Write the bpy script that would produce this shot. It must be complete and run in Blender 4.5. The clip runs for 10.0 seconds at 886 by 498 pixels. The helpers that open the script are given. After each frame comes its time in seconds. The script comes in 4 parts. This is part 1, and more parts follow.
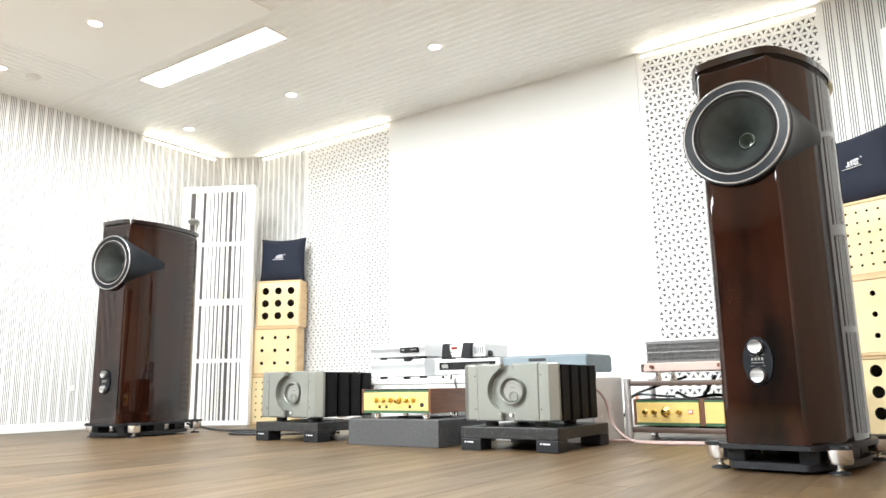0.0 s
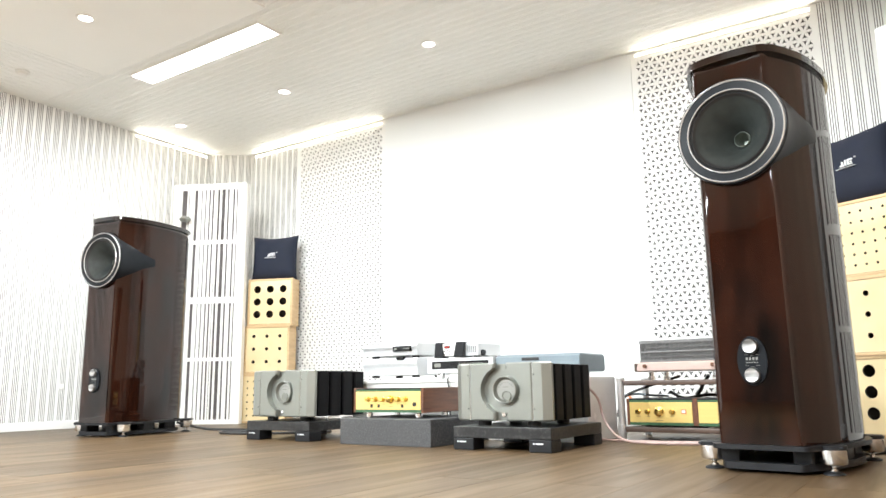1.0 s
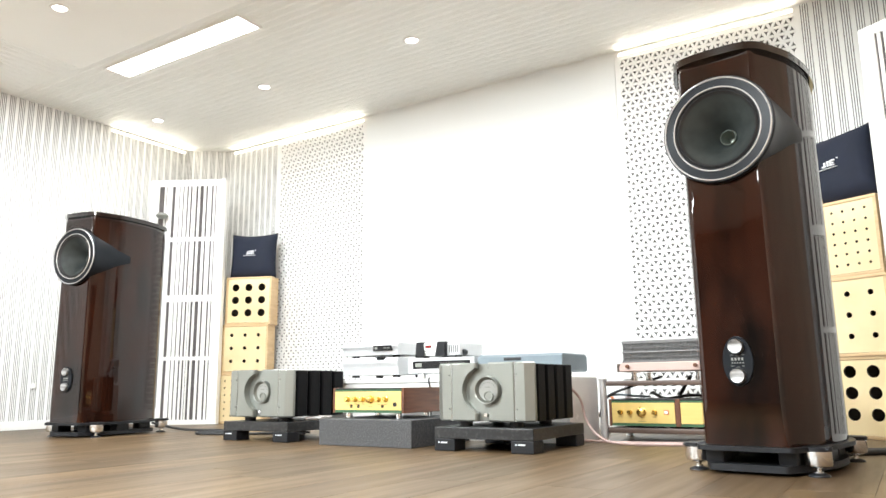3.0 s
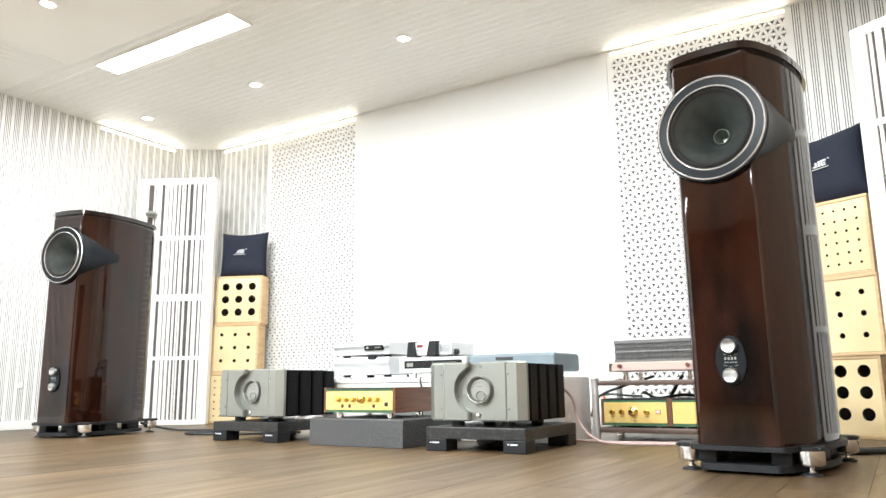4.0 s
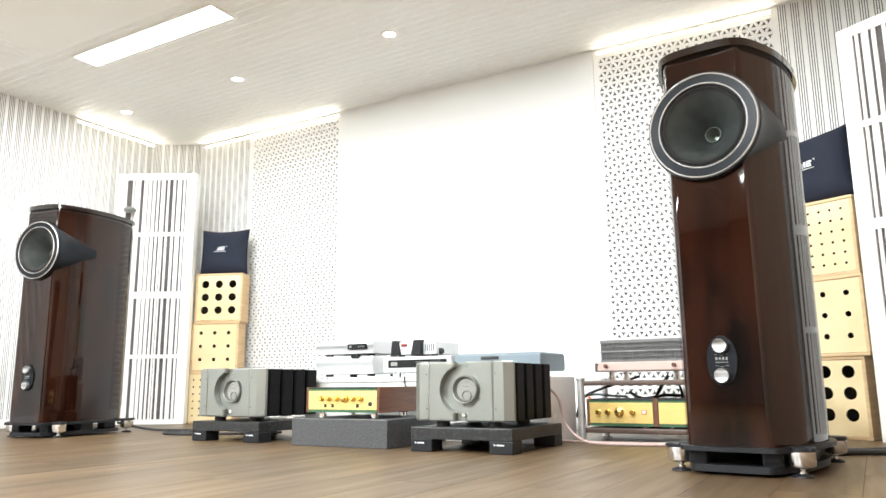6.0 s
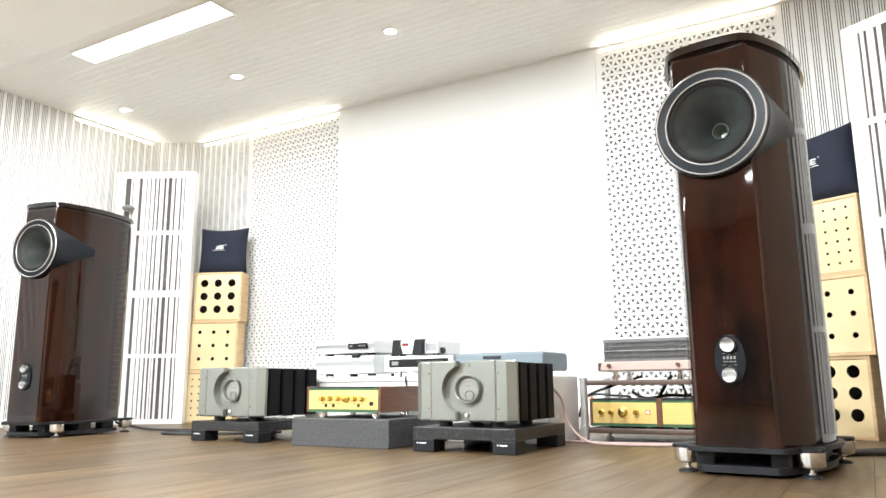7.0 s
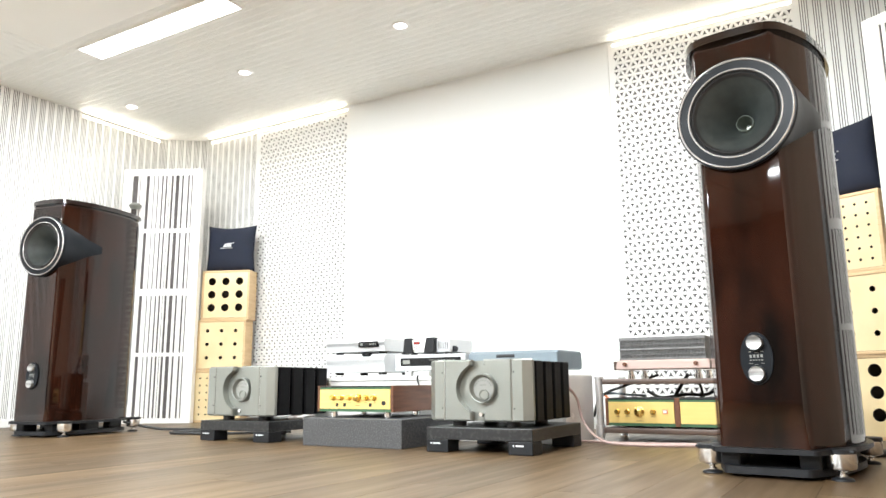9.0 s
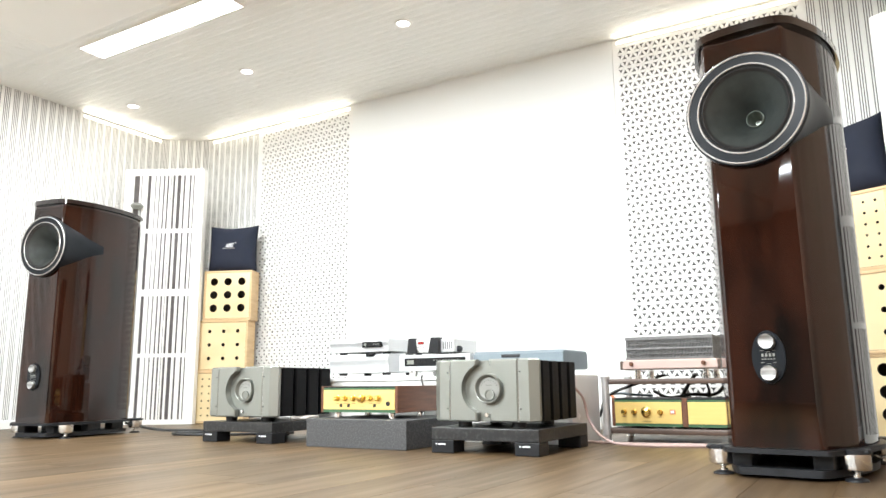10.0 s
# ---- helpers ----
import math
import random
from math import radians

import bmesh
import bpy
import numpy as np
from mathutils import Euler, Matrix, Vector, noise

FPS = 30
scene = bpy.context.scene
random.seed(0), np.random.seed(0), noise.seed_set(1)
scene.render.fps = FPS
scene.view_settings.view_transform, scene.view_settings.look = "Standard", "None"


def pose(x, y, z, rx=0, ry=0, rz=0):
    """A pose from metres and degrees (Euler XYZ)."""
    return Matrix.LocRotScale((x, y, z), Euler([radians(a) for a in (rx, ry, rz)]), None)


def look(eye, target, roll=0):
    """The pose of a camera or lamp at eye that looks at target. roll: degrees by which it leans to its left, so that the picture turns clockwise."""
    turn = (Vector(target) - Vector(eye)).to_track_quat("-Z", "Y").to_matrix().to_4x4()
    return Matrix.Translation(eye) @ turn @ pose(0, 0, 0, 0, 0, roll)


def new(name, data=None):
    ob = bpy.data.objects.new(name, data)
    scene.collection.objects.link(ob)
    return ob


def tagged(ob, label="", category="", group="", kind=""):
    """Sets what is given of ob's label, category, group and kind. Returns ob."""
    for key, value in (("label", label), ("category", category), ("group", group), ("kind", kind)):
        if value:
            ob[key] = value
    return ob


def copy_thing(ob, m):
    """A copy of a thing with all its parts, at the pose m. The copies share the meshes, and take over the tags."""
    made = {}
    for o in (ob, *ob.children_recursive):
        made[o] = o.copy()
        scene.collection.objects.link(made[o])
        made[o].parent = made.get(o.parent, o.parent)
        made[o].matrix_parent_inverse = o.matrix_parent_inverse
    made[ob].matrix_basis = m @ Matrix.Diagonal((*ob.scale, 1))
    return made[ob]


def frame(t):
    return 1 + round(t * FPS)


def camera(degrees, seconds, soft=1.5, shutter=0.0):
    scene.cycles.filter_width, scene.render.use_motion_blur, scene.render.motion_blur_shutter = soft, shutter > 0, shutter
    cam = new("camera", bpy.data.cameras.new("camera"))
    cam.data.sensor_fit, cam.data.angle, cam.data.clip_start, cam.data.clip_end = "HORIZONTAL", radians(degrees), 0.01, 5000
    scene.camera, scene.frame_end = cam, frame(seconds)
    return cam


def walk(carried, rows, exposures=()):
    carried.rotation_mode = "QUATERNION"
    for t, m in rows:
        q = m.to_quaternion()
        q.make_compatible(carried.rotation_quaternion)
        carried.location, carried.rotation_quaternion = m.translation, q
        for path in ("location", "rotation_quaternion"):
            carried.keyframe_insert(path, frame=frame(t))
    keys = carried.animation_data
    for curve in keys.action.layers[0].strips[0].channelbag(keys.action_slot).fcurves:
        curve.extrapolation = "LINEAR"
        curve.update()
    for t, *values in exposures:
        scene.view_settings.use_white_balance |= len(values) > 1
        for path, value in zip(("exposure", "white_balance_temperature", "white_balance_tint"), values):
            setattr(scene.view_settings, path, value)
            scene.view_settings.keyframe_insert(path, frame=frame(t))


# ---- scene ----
cam = camera(62.5, 10.0)
PATH = [
    (0, (0.766, -0.922, 0.265), (-0.347, 0.698, 0.637), -0.9),
    (0.5, (0.761, -0.911, 0.265), (-0.345, 0.713, 0.636), -0.9),
    (1, (0.753, -0.905, 0.266), (-0.344, 0.726, 0.635), -0.8),
    (1.5, (0.743, -0.894, 0.265), (-0.339, 0.747, 0.634), -0.8),
    (2, (0.735, -0.884, 0.266), (-0.336, 0.764, 0.635), -0.8),
    (2.5, (0.727, -0.875, 0.266), (-0.335, 0.779, 0.635), -0.7),
    (4, (0.708, -0.856, 0.265), (-0.324, 0.817, 0.633), -0.7),
    (4.5, (0.698, -0.851, 0.265), (-0.322, 0.83, 0.633), -0.6),
    (5, (0.688, -0.842, 0.265), (-0.321, 0.845, 0.632), -0.6),
    (5.5, (0.676, -0.837, 0.265), (-0.319, 0.859, 0.632), -0.6),
    (7, (0.631, -0.812, 0.263), (-0.351, 0.892, 0.63), -0.5),
    (7.5, (0.614, -0.803, 0.264), (-0.371, 0.899, 0.63), -0.5),
    (8, (0.6, -0.795, 0.262), (-0.388, 0.905, 0.629), -0.5),
    (8.5, (0.584, -0.787, 0.263), (-0.406, 0.912, 0.628), -0.5),
    (9, (0.57, -0.78, 0.264), (-0.423, 0.917, 0.628), -0.5),
    (9.5, (0.554, -0.768, 0.262), (-0.439, 0.928, 0.628), -0.5),
    (10, (0.541, -0.759, 0.262), (-0.455, 0.936, 0.628), -0.6),
]
walk(cam, [(t, look(e, g, r)) for t, e, g, r in PATH], [(0.0, 0.0), (10.0, 0.0)])

# ---- world and light ----
CEIL, LEFT, RIGHT, FRONT, BACK = 2.362, -4.553, 1.42, 3.435, -6.0
world = bpy.data.worlds.new("world")
scene.world = world
world.use_nodes = True
world.node_tree.nodes["Background"].inputs[0].default_value = (0.9, 0.95, 1.0, 1)
world.node_tree.nodes["Background"].inputs[1].default_value = 0.05

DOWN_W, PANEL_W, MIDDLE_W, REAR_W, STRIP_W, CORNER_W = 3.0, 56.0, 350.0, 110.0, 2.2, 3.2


def area_lamp(name, x, y, z, sx, sy, watts, colour, round_=False, spread=180):
    lamp = bpy.data.lights.new(name, "AREA")
    lamp.shape = "DISK" if round_ else "RECTANGLE"
    lamp.size = sx
    if not round_:
        lamp.size_y = sy
    lamp.energy, lamp.color, lamp.spread = watts, colour, radians(spread)
    ob = new(name, lamp)
    ob.matrix_world = pose(x, y, z)
    return ob


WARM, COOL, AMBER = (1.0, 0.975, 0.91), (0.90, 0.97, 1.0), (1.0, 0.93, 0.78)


# ---- materials ----
def material(name, base, rough=0.5, metal=0.0, second=None, scale=(6, 6, 6), detail=4, lo=0.35, hi=0.65, bump=0.0, bump_scale=200,
             coat=0.0, rvar=0.08, each=0.0, spec=0.5):
    """A surface with colour that varies between base and second by noise, with fine relief and uneven gloss."""
    m = bpy.data.materials.new(name)
    m.use_nodes = True
    nt = m.node_tree
    n, l = nt.nodes, nt.links
    b = n["Principled BSDF"]
    second = second or tuple(c * 0.88 for c in base)
    tc = n.new("ShaderNodeTexCoord")
    mp = n.new("ShaderNodeMapping")
    mp.inputs["Scale"].default_value = scale
    l.new(tc.outputs["Object"], mp.inputs[0])
    no = n.new("ShaderNodeTexNoise")
    no.inputs["Scale"].default_value = 1.0
    no.inputs["Detail"].default_value = detail
    l.new(mp.outputs[0], no.inputs["Vector"])
    ramp = n.new("ShaderNodeMapRange")
    ramp.inputs[1].default_value, ramp.inputs[2].default_value = lo, hi
    l.new(no.outputs[0], ramp.inputs[0])
    mix = n.new("ShaderNodeMix")
    mix.data_type = "RGBA"
    mix.inputs[6].default_value, mix.inputs[7].default_value = (*base, 1), (*second, 1)
    l.new(ramp.outputs[0], mix.inputs[0])
    out = mix.outputs[2]
    if each:
        info = n.new("ShaderNodeObjectInfo")
        mr = n.new("ShaderNodeMapRange")
        mr.inputs[3].default_value, mr.inputs[4].default_value = 1 - each, 1 + each
        l.new(info.outputs["Random"], mr.inputs[0])
        hsv = n.new("ShaderNodeHueSaturation")
        l.new(mr.outputs[0], hsv.inputs["Value"])
        l.new(out, hsv.inputs["Color"])
        out = hsv.outputs[0]
        add = n.new("ShaderNodeVectorMath")
        sc = n.new("ShaderNodeVectorMath")
        sc.operation = "SCALE"
        sc.inputs[0].default_value = (37, 53, 11)
        l.new(info.outputs["Random"], sc.inputs["Scale"])
        l.new(tc.outputs["Object"], add.inputs[0])
        l.new(sc.outputs[0], add.inputs[1])
        l.new(add.outputs[0], mp.inputs[0])
    l.new(out, b.inputs["Base Color"])
    fine = n.new("ShaderNodeTexNoise")
    fine.inputs["Scale"].default_value = bump_scale
    fine.inputs["Detail"].default_value = 3
    l.new(tc.outputs["Object"], fine.inputs["Vector"])
    rr = n.new("ShaderNodeMapRange")
    rr.inputs[3].default_value, rr.inputs[4].default_value = max(0.02, rough - rvar), min(1, rough + rvar)
    l.new(no.outputs[0], rr.inputs[0])
    l.new(rr.outputs[0], b.inputs["Roughness"])
    b.inputs["Metallic"].default_value = metal
    b.inputs["Coat Weight"].default_value = coat
    b.inputs["Coat Roughness"].default_value = 0.04
    b.inputs["Specular IOR Level"].default_value = spec
    if bump:
        bp = n.new("ShaderNodeBump")
        bp.inputs["Strength"].default_value = bump
        bp.inputs["Distance"].default_value = 0.002
        l.new(fine.outputs[0], bp.inputs["Height"])
        l.new(bp.outputs[0], b.inputs["Normal"])
    return m


def glowing(name, colour, strength):
    m = bpy.data.materials.new(name)
    m.use_nodes = True
    b = m.node_tree.nodes["Principled BSDF"]
    b.inputs["Base Color"].default_value = (*colour, 1)
    b.inputs["Emission Color"].default_value = (*colour, 1)
    b.inputs["Emission Strength"].default_value = strength
    return m


WALL = material("white_panel_paint", (0.86, 0.86, 0.845), 0.45, second=(0.84, 0.84, 0.825), scale=(1.5, 1.5, 1.5), bump=0.15, bump_scale=90)
# Colour of an unseen wall, kept dark so the gloss veneer mirrors little light.
BACKWALL = material("unseen_wall_brown", (0.12, 0.095, 0.08), 0.8, second=(0.085, 0.066, 0.055), scale=(1.5, 1.5, 1.5), detail=4, bump=0.1)
# Unseen side wall; its brown is set for the warm sheen on the speakers.
SIDEWALL = material("brown_side_wall", (0.48, 0.365, 0.28), 0.6, second=(0.38, 0.285, 0.215), scale=(6, 6, 1.0), detail=6, bump=0.1)
GROOVE = material("grooved_panel", (0.86, 0.86, 0.845), 0.5, second=(0.84, 0.84, 0.825), scale=(2, 2, 2), bump=0.1, bump_scale=120)
FELT = material("grey_felt", (0.105, 0.105, 0.10), 0.95, second=(0.085, 0.085, 0.082), scale=(40, 40, 40), bump=0.3)
# Near-black inside the white panelling's grooves: the shade of their depth, put into the colour.
GROOVESHADE = material("groove_shade", (0.034, 0.034, 0.034), 0.95, second=(0.026, 0.026, 0.026), scale=(20, 20, 20))
# Greyer copy of the board white, so groove shade is painted on their floors.
CEILGROOVE = material("ceiling_groove_shade", (0.52, 0.52, 0.50), 0.9, second=(0.47, 0.47, 0.45), scale=(20, 20, 20))
SCREEN = material("matt_screen_white", (0.85, 0.86, 0.85), 0.7, second=(0.83, 0.845, 0.835), scale=(1, 1, 1), bump=0.05, bump_scale=300)
CEILM = material("ceiling_board", (0.92, 0.92, 0.895), 0.5, second=(0.895, 0.895, 0.87), scale=(1.2, 1.2, 1.2), bump=0.1, bump_scale=100)
PLASTER = material("ceiling_plaster", (0.90, 0.895, 0.865), 0.75, second=(0.87, 0.865, 0.835), scale=(1, 1, 1), bump=0.15, bump_scale=60)
PLANK = material("oak_laminate", (0.132, 0.084, 0.041), 0.40, second=(0.066, 0.039, 0.0185), scale=(22, 1.6, 10), detail=8, lo=0.3, hi=0.72, bump=0.12,
                 bump_scale=60, each=0.2, rvar=0.1, spec=0.35)
JOINT = material("dark_joint", (0.05, 0.035, 0.025), 0.8)
VENEER = material("walnut_gloss", (0.0205, 0.0060, 0.0030), 0.3, second=(0.0020, 0.0010, 0.0008), scale=(11, 11, 3.0), detail=9, lo=0.42, hi=0.66, coat=0.8, rvar=0.05, spec=0.0)
RIMWOOD = material("dark_gloss_trim", (0.012, 0.0045, 0.003), 0.15, second=(0.005, 0.0024, 0.002), scale=(8, 8, 8), coat=1.0, spec=0.1)
PODM = material("satin_graphite", (0.009, 0.011, 0.0145), 0.36, second=(0.007, 0.0085, 0.011), scale=(10, 10, 10), rvar=0.05, spec=0.16)
CONE = material("paper_cone", (0.032, 0.039, 0.037), 0.55, second=(0.023, 0.028, 0.027), scale=(25, 25, 25), bump=0.3, bump_scale=300)
RUBBER = material("black_rubber", (0.014, 0.014, 0.015), 0.5, second=(0.02, 0.02, 0.02), scale=(30, 30, 30))
BLACK = material("black_powder_coat", (0.008, 0.0085, 0.010), 0.45, second=(0.012, 0.0125, 0.015), scale=(30, 30, 30), bump=0.2, bump_scale=500, spec=0.3)
CHROME = material("polished_metal", (0.95, 0.95, 0.95), 0.14, 1.0, second=(0.85, 0.85, 0.85), scale=(20, 20, 20))
RINGM = material("bright_ring_metal", (0.90, 0.90, 0.91), 0.20, 0.6, second=(0.88, 0.88, 0.88), scale=(20, 20, 20))
TUBEM = material("satin_chrome_tube", (0.72, 0.72, 0.73), 0.3, 0.75, second=(0.66, 0.66, 0.67), scale=(20, 20, 20))
FINM = material("black_anodised_fins", (0.0035, 0.0035, 0.004), 0.5, second=(0.005, 0.005, 0.006), scale=(30, 30, 4), bump=0.1, bump_scale=500, spec=0.12)
HORN = material("dull_grey_metal", (0.20, 0.23, 0.20), 0.38, 0.6, second=(0.16, 0.18, 0.16), scale=(20, 20, 20))
BRUSHED = material("brushed_aluminium", (0.20, 0.20, 0.196), 0.40, 1.0, second=(0.60, 0.60, 0.60), scale=(3, 90, 90), bump=0.1, bump_scale=300)
AMPFACE = material("sandblasted_aluminium", (0.275, 0.282, 0.258), 0.34, 0.6, second=(0.25, 0.257, 0.235), scale=(4, 4, 4), bump=0.25, bump_scale=700)
DIAL = material("dial_plate", (0.34, 0.345, 0.325), 0.32, 0.5)
SILVER = material("silver_lacquer", (0.60, 0.61, 0.62), 0.32, 0.2, second=(0.56, 0.57, 0.58), scale=(6, 6, 6), bump=0.1, bump_scale=600)
BLUEGREY = material("blue_grey_metal", (0.21, 0.255, 0.285), 0.42, 0.4, second=(0.185, 0.225, 0.255), scale=(5, 5, 5), bump=0.1, bump_scale=500)
GOLD = material("gold_anodised", (0.84, 0.62, 0.23), 0.38, 0.5, second=(0.80, 0.58, 0.20), scale=(3, 60, 60), bump=0.08, bump_scale=400)
BRASS = material("brass_knob", (0.80, 0.55, 0.16), 0.22, 1.0, second=(0.7, 0.47, 0.13), scale=(30, 30, 30))
GREEN = material("green_enamel", (0.05, 0.13, 0.06), 0.4, second=(0.04, 0.11, 0.05), scale=(20, 20, 20))
BROWNWOOD = material("walnut_side", (0.17, 0.065, 0.03), 0.4, second=(0.10, 0.038, 0.02), scale=(6, 6, 60), detail=6, bump=0.1)
SHELFWOOD = material("dark_shelf_wood", (0.12, 0.075, 0.055), 0.4, second=(0.07, 0.045, 0.035), scale=(4, 50, 50), detail=6, bump=0.1)
STONE = material("dark_speckled_stone", (0.040, 0.040, 0.043), 0.5, second=(0.12, 0.12, 0.122), scale=(190, 190, 190), detail=3, lo=0.46, hi=0.68, bump=0.35, bump_scale=160)
SLATE = material("black_slate", (0.012, 0.012, 0.013), 0.32, second=(0.050, 0.050, 0.048), scale=(60, 60, 60), detail=5, lo=0.5, hi=0.72, bump=0.35, bump_scale=120)
MARBLE = material("pale_marble", (0.78, 0.75, 0.73), 0.25, second=(0.60, 0.55, 0.53), scale=(3.5, 3.5, 5), detail=9, lo=0.5, hi=0.75)
BIRCH = material("birch_ply_face", (0.82, 0.67, 0.40), 0.5, second=(0.76, 0.60, 0.34), scale=(5, 40, 5), detail=6, bump=0.08, each=0.05)
BIRCHEDGE = material("birch_frame", (0.70, 0.50, 0.28), 0.5, second=(0.60, 0.41, 0.22), scale=(6, 6, 50), detail=6, bump=0.1, each=0.05)
# One dark colour for the hole walls and the board behind them.
HOLE = material("dark_hole", (0.035, 0.026, 0.02), 0.95)
NAVY = material("navy_cloth", (0.006, 0.0095, 0.023), 0.85, second=(0.009, 0.013, 0.030), scale=(12, 12, 12), bump=0.5, bump_scale=900)
PRINT = material("white_print", (0.75, 0.76, 0.78), 0.6)
WHITEFRAME = material("white_lacquer_frame", (0.84, 0.83, 0.80), 0.4, second=(0.81, 0.80, 0.77), scale=(3, 3, 3))
SLOT = material("taupe_slot_felt", (0.115, 0.103, 0.102), 0.9, second=(0.095, 0.085, 0.084), scale=(30, 30, 30), bump=0.3)
GLASSBLACK = material("black_display", (0.005, 0.005, 0.006), 0.2, spec=0.25)
COPPER = material("rose_gold_base", (0.66, 0.50, 0.45), 0.35, 0.6, second=(0.60, 0.45, 0.40), scale=(4, 4, 30))
CAGE = material("dark_mesh_metal", (0.185, 0.18, 0.177), 0.42, 0.5, second=(0.145, 0.14, 0.137), scale=(40, 40, 40))
GREYCABLE = material("pale_pink_cable", (0.50, 0.36, 0.33), 0.5, second=(0.44, 0.31, 0.28), scale=(30, 30, 30))
ORANGE = material("orange_cable", (0.75, 0.22, 0.08), 0.5)
LIT = glowing("lamp_diffuser", (1, 0.99, 0.97), 9.0)
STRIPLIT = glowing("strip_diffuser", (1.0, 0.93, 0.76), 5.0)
REDLED = glowing("red_display_digits", (0.5, 0.02, 0.012), 0.25)


# ---- mesh helpers ----
def root(name, m, label, category, group=""):
    ob = new(name)
    ob.empty_display_size = 0.1
    ob.matrix_world = m
    return tagged(ob, label, category, group)


def finish(bm, name, mat, smooth=40):
    bmesh.ops.recalc_face_normals(bm, faces=bm.faces)
    me = bpy.data.meshes.new(name)
    for f in bm.faces:
        f.smooth = True
    # large flat faces stay flat beside their narrow rounded edges
    bm.edges.index_update()
    crisp = []
    for e in bm.edges:
        if len(e.link_faces) == 2:
            a, b = sorted(f.calc_area() for f in e.link_faces)
            if b > 8 * a and abs(e.calc_face_angle(0.0)) > radians(8):
                crisp.append(e.index)
    bm.to_mesh(me)
    bm.free()
    me.set_sharp_from_angle(angle=radians(smooth))
    for i in crisp:
        me.edges[i].use_edge_sharp = True
    for one in (mat if isinstance(mat, (list, tuple)) else [mat]):
        me.materials.append(one)
    return me


def part(name, bm, mat, parent=None, label="", smooth=40):
    """Links a bmesh as one mesh object under a thing or a part."""
    ob = new(name, finish(bm, name, mat, smooth))
    ob.parent = parent
    return tagged(ob, label)


def block(x0, x1, y0, y1, z0, z1, bevel=0.0, seg=2, bm=None):
    bm = bm or bmesh.new()
    made = bmesh.ops.create_cube(bm, size=1.0)["verts"]
    for v in made:
        v.co = Vector(((x0 + x1) / 2 + v.co.x * (x1 - x0), (y0 + y1) / 2 + v.co.y * (y1 - y0), (z0 + z1) / 2 + v.co.z * (z1 - z0)))
    if bevel:
        edges = list({e for v in made for e in v.link_edges})
        bmesh.ops.bevel(bm, geom=edges, offset=bevel, segments=seg, affect="EDGES", profile=0.5)
    return bm


def lathe(profile, seg=32, m=None, bm=None):
    """Turns (radius, height) pairs round z, then moves by m."""
    bm = bm or bmesh.new()
    m = m or Matrix()
    rings = []
    for r, h in profile:
        if r < 1e-6:
            rings.append([bm.verts.new(m @ Vector((0, 0, h)))])
        else:
            rings.append([bm.verts.new(m @ Vector((r * math.cos(2 * math.pi * i / seg), r * math.sin(2 * math.pi * i / seg), h))) for i in range(seg)])
    for a, b in zip(rings, rings[1:]):
        for i in range(seg):
            j = (i + 1) % seg
            if len(a) == 1 and len(b) == 1:
                continue
            if len(a) == 1:
                bm.faces.new((a[0], b[i], b[j]))
            elif len(b) == 1:
                bm.faces.new((a[i], a[j], b[0]))
            else:
                bm.faces.new((a[i], a[j], b[j], b[i]))
    return bm


def prism(outline, z0, z1, bevel=0.0, seg=2, m=None):
    """A polygon in plan, pulled up from z0 to z1; m turns it afterwards."""
    bm = bmesh.new()
    lo = [bm.verts.new((x, y, z0)) for x, y in outline]
    hi = [bm.verts.new((x, y, z1)) for x, y in outline]
    bottom, top = bm.faces.new(lo[::-1]), bm.faces.new(hi)
    n = len(outline)
    for i in range(n):
        j = (i + 1) % n
        bm.faces.new((lo[i], lo[j], hi[j], hi[i]))
    if bevel:
        edges = list(set(bottom.edges) | set(top.edges))
        bmesh.ops.bevel(bm, geom=edges, offset=bevel, segments=seg, affect="EDGES", profile=0.5)
    if m is not None:
        bmesh.ops.transform(bm, matrix=m, verts=bm.verts)
    return bm


FRONTWARD = pose(0, 0, 0, 90, 0, 0)  # a lathe's axis z turns to -y


def axis_y(x, y, z):
    """The pose that turns +z to -y, at a place: for knobs and rings on a front."""
    return Matrix.Translation((x, y, z)) @ FRONTWARD


def spline(points, steps=10):
    pts = [Vector(p) for p in points]
    pts = [pts[0] * 2 - pts[1]] + pts + [pts[-1] * 2 - pts[-2]]
    out = []
    for i in range(1, len(pts) - 2):
        a, b, c, d = pts[i - 1:i + 3]
        for k in range(steps):
            t = k / steps
            out.append(0.5 * (2 * b + (c - a) * t + (2 * a - 5 * b + 4 * c - d) * t * t + (3 * b - a - 3 * c + d) * t ** 3))
    return out + [pts[-2]]


def hose(points, radius, seg=10):
    bm = bmesh.new()
    line = spline(points)
    rings = []
    for i, p in enumerate(line):
        way = (line[min(i + 1, len(line) - 1)] - line[max(i - 1, 0)]).normalized()
        side = way.cross(Vector((0, 0, 1)))
        side = side.normalized() if side.length > 1e-3 else Vector((1, 0, 0))
        up = side.cross(way)
        rings.append([bm.verts.new(p + radius * (side * math.cos(2 * math.pi * k / seg) + up * math.sin(2 * math.pi * k / seg))) for k in range(seg)])
    for a, b in zip(rings, rings[1:]):
        for k in range(seg):
            j = (k + 1) % seg
            bm.faces.new((a[k], a[j], b[j], b[k]))
    bm.faces.new(rings[0][::-1])
    bm.faces.new(rings[-1])
    return bm


def setting(name, bm, mat, label, category, smooth=40, m=None):
    ob = new(name, finish(bm, name, mat, smooth))
    if m is not None:
        ob.matrix_world = m
    return tagged(ob, label, category, kind="structure")


